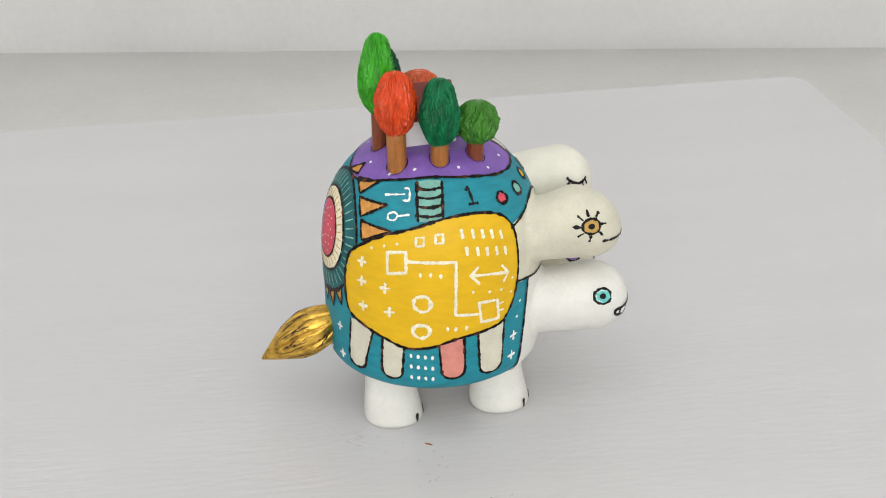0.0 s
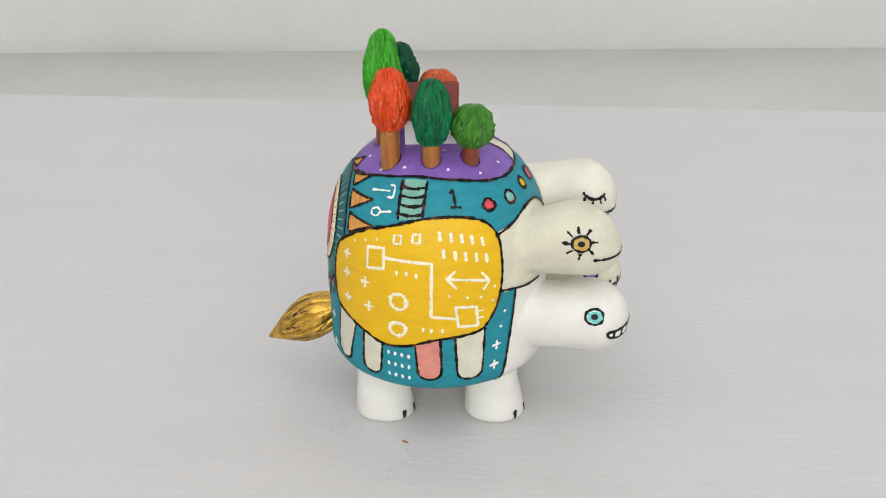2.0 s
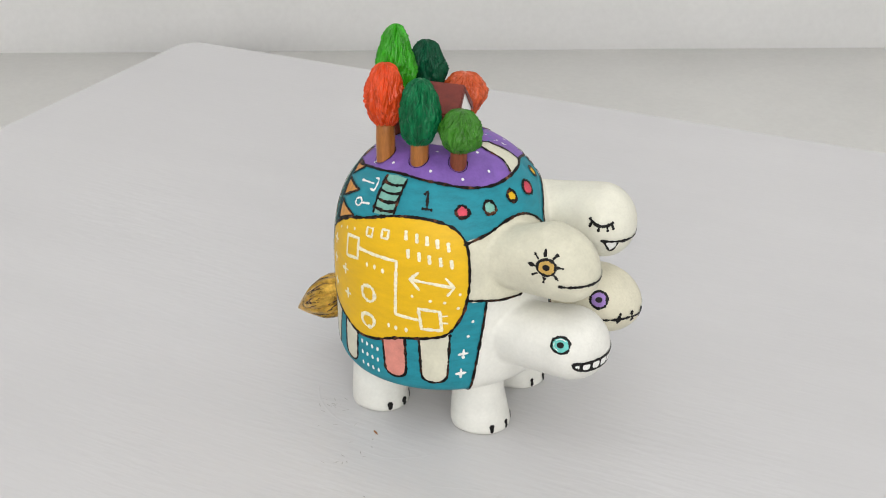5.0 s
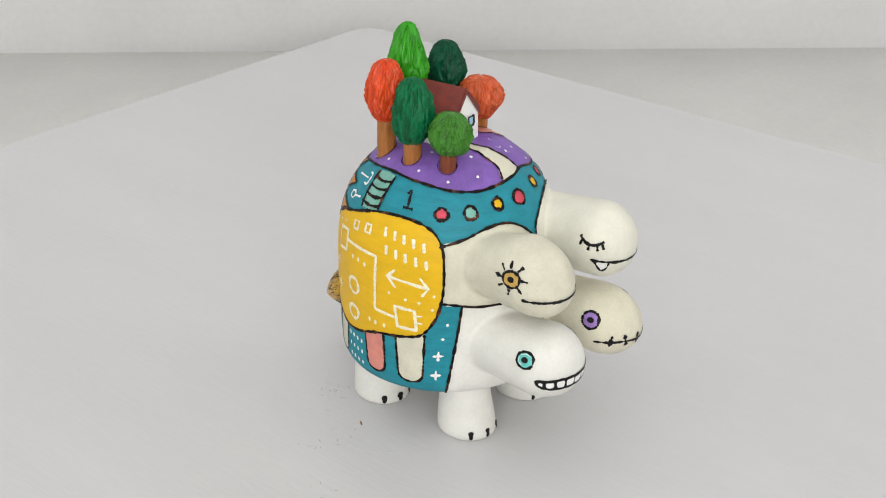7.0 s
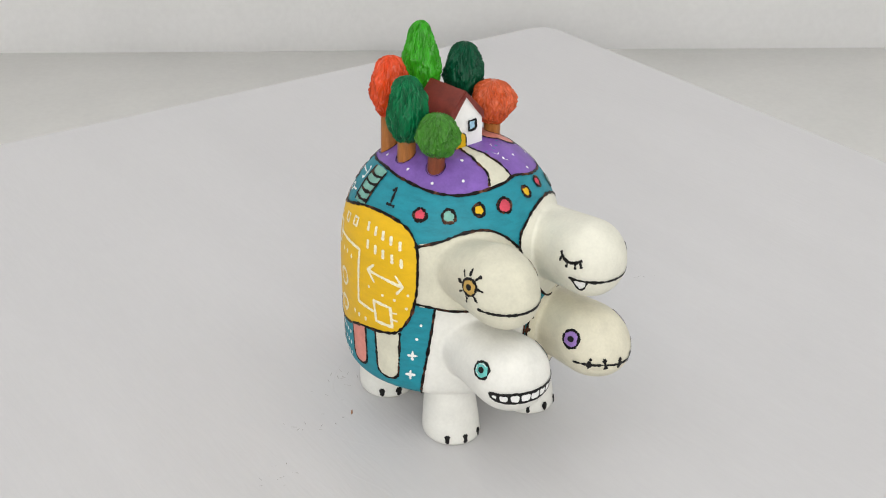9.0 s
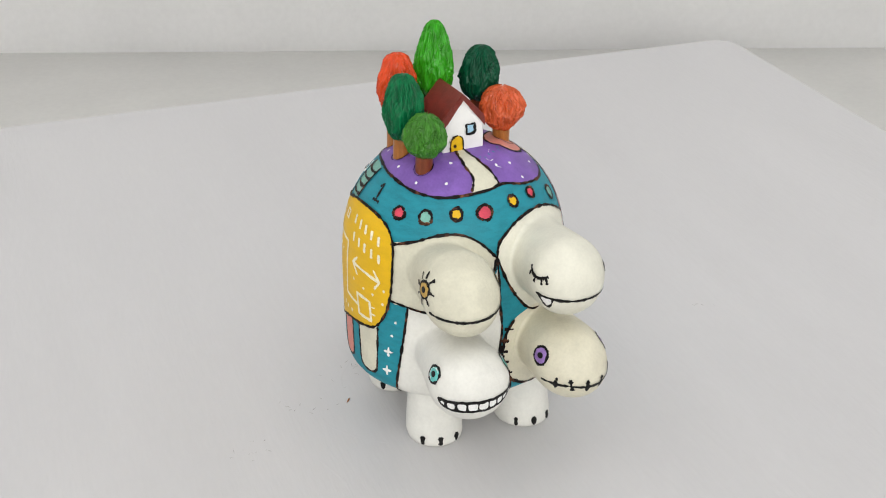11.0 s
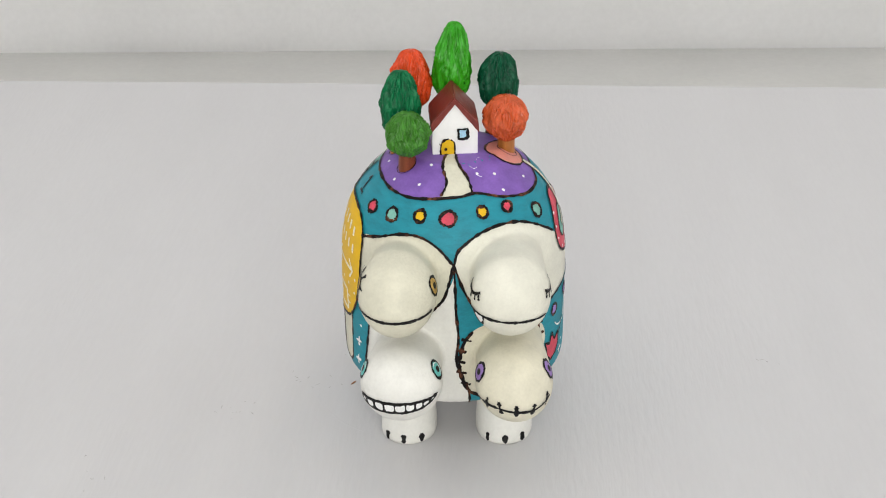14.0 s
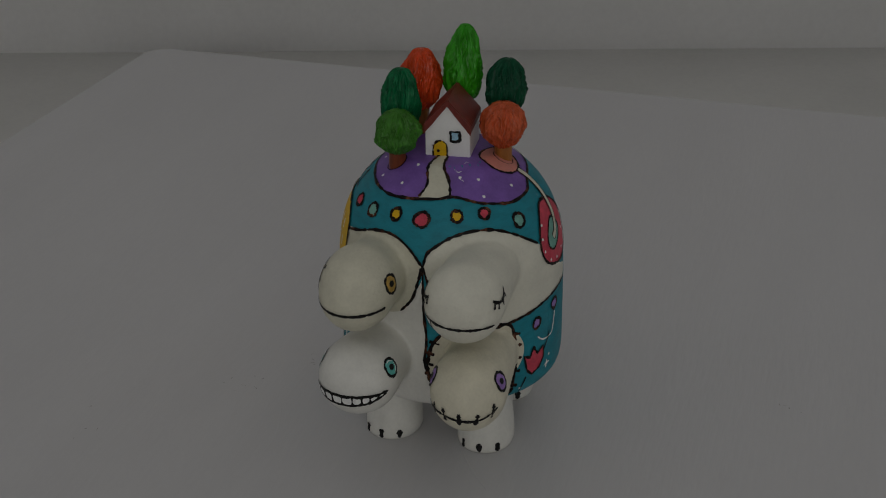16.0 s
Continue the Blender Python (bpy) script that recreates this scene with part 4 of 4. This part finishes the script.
def paint_faces(heads):
    key, h = "upper_near", heads["upper_near"]
    round_eye(key, h, (81, 15), OCHRE, "ochre", 3.5, 3.2)
    round_eye(key, h, (-82, 18), OCHRE, "ochre", 3.2, 3.6)
    face_strokes("lashes", key, [[(r0 * math.cos(radians(a)), r0 * math.sin(radians(a))), (r1 * math.cos(radians(a - 4)), r1 * math.sin(radians(a - 4)))] for a, r0, r1 in ((103, 3.9, 7.3), (58, 3.9, 7.2), (8, 3.9, 6.9), (-38, 3.9, 6.7), (-95, 3.7, 6.8), (-142, 3.9, 7.0), (180, 4.0, 7.6), (141, 4.0, 7.4))], INK, h, 1.0, "black lash strokes", rough=0.55, at=(81, 15))
    face_strokes("mouth", key, [[(71, -8.5), (62, -8), (52, -7), (30, -5), (-4, -3.7), (-34, -4), (-57, -5.5), (-70, -6)]], INK, h, 1.15, "black smile line", rough=0.32)
    key, h = "lower_near", heads["lower_near"]
    round_eye(key, h, (80.5, 26), AQUA, "aqua", 3.5, 3.3)
    round_eye(key, h, (-83, 29), AQUA, "aqua", 3.2, 3.6)
    top = [(62, -3.5), (55, -3), (45, -2.6), (24, -0.8), (0, -0.3), (-20, -0.3), (-42, -1.2), (-55, -1.6), (-66, -1)]
    low = [(62, -3.5), (61.5, -10), (55, -16.5), (38, -20.5), (5, -20.5), (-18, -19), (-38, -15.5), (-53, -9), (-66, -1)]
    upper, lower = spline(top, False, 6), spline(low, False, 6)
    bm = bmesh.new()
    across = [[bm.verts.new(on_head(key, p.x + (q.x - p.x) * k / 4, p.y + (q.y - p.y) * k / 4, 0.14)[0]) for p, q in zip(upper, lower)] for k in range(5)]
    for a, b in zip(across, across[1:]):
        for i in range(len(a) - 1):
            bm.faces.new((a[i], b[i], b[i + 1], a[i + 1]))
    bmesh.ops.remove_doubles(bm, verts=bm.verts, dist=1e-6)
    bmesh.ops.recalc_face_normals(bm, faces=bm.faces)
    part("mouth", bm, INK, h, "black grinning mouth")
    rnd = random.Random(8)

    def edge(line, az):
        """The height of a lip at az degrees."""
        pts = sorted((q.x, q.y) for q in line)
        return float(np.interp(az, [p[0] for p in pts], [p[1] for p in pts]))

    for m, half in ((55, 3.6), (41.5, 5.6), (26, 6.2), (10, 7.0), (-5.5, 6.6), (-19.5, 5.6), (-32, 5.0), (-43.5, 4.6), (-54, 3.4)):
        x0, x1 = m + half + rnd.uniform(-0.5, 0.5), m - half + rnd.uniform(-0.5, 0.5)
        tip = [(x, edge(upper, x) - 3.6 + rnd.uniform(-1.1, 0.8)) for x in (x0 - 0.8, m, x1 + 0.8)]
        foot = [(x, max(edge(lower, x), -20.5) + 3.8 + rnd.uniform(-0.8, 1.2)) for x in (x1 + 1.6, m, x0 - 1.6)]
        mid = (tip[1][1] + foot[1][1]) / 2
        pts = spline(tip + [(x1, mid)] + foot + [(x0, mid)], True, 4)
        bm = bmesh.new()
        c = bm.verts.new(on_head(key, m, mid, 0.36)[0])
        v = [bm.verts.new(on_head(key, q.x, q.y, 0.26)[0]) for q in pts]
        for i in range(len(v)):
            bm.faces.new((c, v[i], v[(i + 1) % len(v)]))
        bmesh.ops.recalc_face_normals(bm, faces=bm.faces)
        part("tooth", bm, WHITE, h, "white painted tooth")
    face_strokes("lips", key, [top, low], INK, h, 0.85, "black lip line", lift=0.24, rough=0.4)
    key, h = "lower_far", heads["lower_far"]
    round_eye(key, h, (76, 23), LILAC, "lilac", 3.3, 3.7)
    round_eye(key, h, (-78, 28), LILAC, "lilac", 3.2, 3.7)
    seam = [(75, -13), (65, -11.6), (54, -10.6), (31, -9), (4, -11.6), (-27, -11.6), (-48, -6.5), (-62, 0)]
    face_strokes("mouth", key, [seam], INK, h, 1.05, "black stitched mouth line", rough=0.5)
    for az, el, lean in ((54, -10.6, 0.5), (31, -9, -0.4), (4, -11.6, 0.0), (-27, -11.2, -0.4), (-54, -4, -0.5)):
        face_strokes("mouth_stitch", key, [[(lean, 2.5), (0.2 * lean, 0.6), (-lean, -2.1)], [(-0.9, 0.1), (0.9, -0.1)], [(lean - 0.5, 2.2), (lean + 0.6, 2.4)]], INK, h, 1.15, "black mouth stitch", rough=0.6, at=(az, el))
    key, h = "upper_far", heads["upper_far"]
    lid = [(94.5, 24), (90, 19), (83, 15), (75, 13.4), (66, 13.6), (58, 16), (51, 19.5)]
    for sgn in (1, -1):
        face_strokes("closed_eye", key, [[(az * sgn if sgn > 0 else az * sgn - 5, el) for az, el in lid]], INK, h, 1.2, "black closed eyelid", rough=0.4)
        face_strokes("lashes", key, [[(az * sgn if sgn > 0 else az * sgn - 5, el), ((az + out) * sgn if sgn > 0 else (az + out) * sgn - 5, el - 9)] for az, el, out in ((90, 18.5, 4), (76, 13.5, 3), (63, 14.2, -1), (55, 17, -3))], INK, h, 1.0, "black lashes", rough=0.4)
    face_strokes("mouth", key, [[(75, -9.5), (66, -10.5), (56, -10.8), (30, -12.3), (0, -13), (-34, -14), (-60, -15.5)]], INK, h, 1.15, "black smile line", rough=0.32)
    bm = bmesh.new()
    bm.faces.new([bm.verts.new(on_head(key, x, y, 0.2)[0]) for x, y in ((66, -12), (63, -20), (58, -27.5), (53, -26.5), (48, -21), (45, -12.5), (55, -11.8))])
    part("fang", bm, WHITE, h, "white painted fang")
    face_strokes("fang_outline", key, [[(69, -11), (64, -20.5), (59, -28.5), (53, -27.5), (47.5, -21.5), (44, -12)]], INK, h, 0.85, "black outline", lift=0.28, rough=0.4)


def paint_claws(leg, x, y, r, face):
    """Three black claws on a leg's toe."""
    for da in (-34, -2, 30):
        bm, path = bmesh.new(), []
        for i in range(6):
            z = 1.0 + i * 0.75
            a = radians(face + da)
            rr = leg_radius(r, z, math.cos(radians(da))) + 0.12
            n = Vector((math.cos(a), math.sin(a), 0))
            path.append(((Vector((x, y, z)) + n * rr) * MM, n))
        ribbon(bm, path, 1.9, 0.34, lift=0.3)
        part("claw", bm, INK, leg, "black painted claw")


LEGS = ((24.8, -4.8, 10.9, 5), (17.6, 31.6, 11.0, 15), (-18.0, -14.6, 10.6, 5), (-20.0, 24.0, 10.6, 12))


def build_figure():
    figure = new("turtle_figure")
    tagged(figure, "painted wooden four-headed turtle figure carrying trees and a house", "figurine")
    build_body(figure)
    heads = {
        "upper_near": build_head(figure, "upper_near", CREAM, "cream head with ray-lashed ochre eyes"),
        "lower_near": build_head(figure, "lower_near", CHALK, "white head with aqua eyes and a toothy grin"),
        "lower_far": build_head(figure, "lower_far", WARM, "warm cream head with lilac eyes and a stitched mouth"),
        "upper_far": build_head(figure, "upper_far", IVORY, "ivory head with closed eyes and one fang"),
    }
    for x, y, r, a in LEGS:
        paint_claws(build_leg(figure, x, y, r, a), x, y, r, a)
    build_tail(figure)
    build_tree(figure, -19.4, 2.6, 108, 122.0, 153.8, 7.5, LEAF, BARK_RED, 2.9, "tall light green carved tree on a red-brown trunk", 1, 0.30, (0, 2.9))
    build_tree(figure, -12.6, -11.6, 106, 118.8, 144.0, 7.6, CORAL, BARK, 3.6, "orange red carved tree on a brown peg trunk", 2, 0.14, (-0.4, 1.7))
    build_tree(figure, 3.1, -11.6, 106, 114.5, 141.2, 7.5, PINE, BARK, 3.4, "dark green carved tree on a brown peg trunk", 3, 0.14, (0.5, 1.5))
    build_tree(figure, 16.3, -5.5, 106, 113.2, 130.2, 7.9, MOSS, BARK_RED, 3.2, "small round moss green carved tree", 4, 0.06, (1.6, 1.2))
    build_tree(figure, -18.3, 20.3, 107, 120.4, 143.0, 7.8, FOREST, BARK_RED, 3.1, "bottle green carved tree", 5, 0.16, (-0.4, 3.3))
    build_tree(figure, -4.8, 27.9, 107, 113.2, 130.9, 8.3, RUST, BARK, 3.3, "round coral carved tree on a short trunk", 6, -0.04, (0.8, 0.4))
    build_house(figure)
    paint_shell(figure)
    paint_faces(heads)
    return figure


build_room()
TURNTABLE = build_board()
SPLINTER = build_crumb()
FIGURE = build_figure()


def motions():
    rows = [(t, pose(0, 0, 0, 0, 0, -7.337 * t - 0.25 * min(1, t / 2))) for t in range(17)]
    walk(TURNTABLE, rows)
    walk(FIGURE, rows)
    walk(SPLINTER, [(t, m @ pose(-0.0029, -0.0357, 0.00005, 0, 0, -35)) for t, m in rows])


motions()
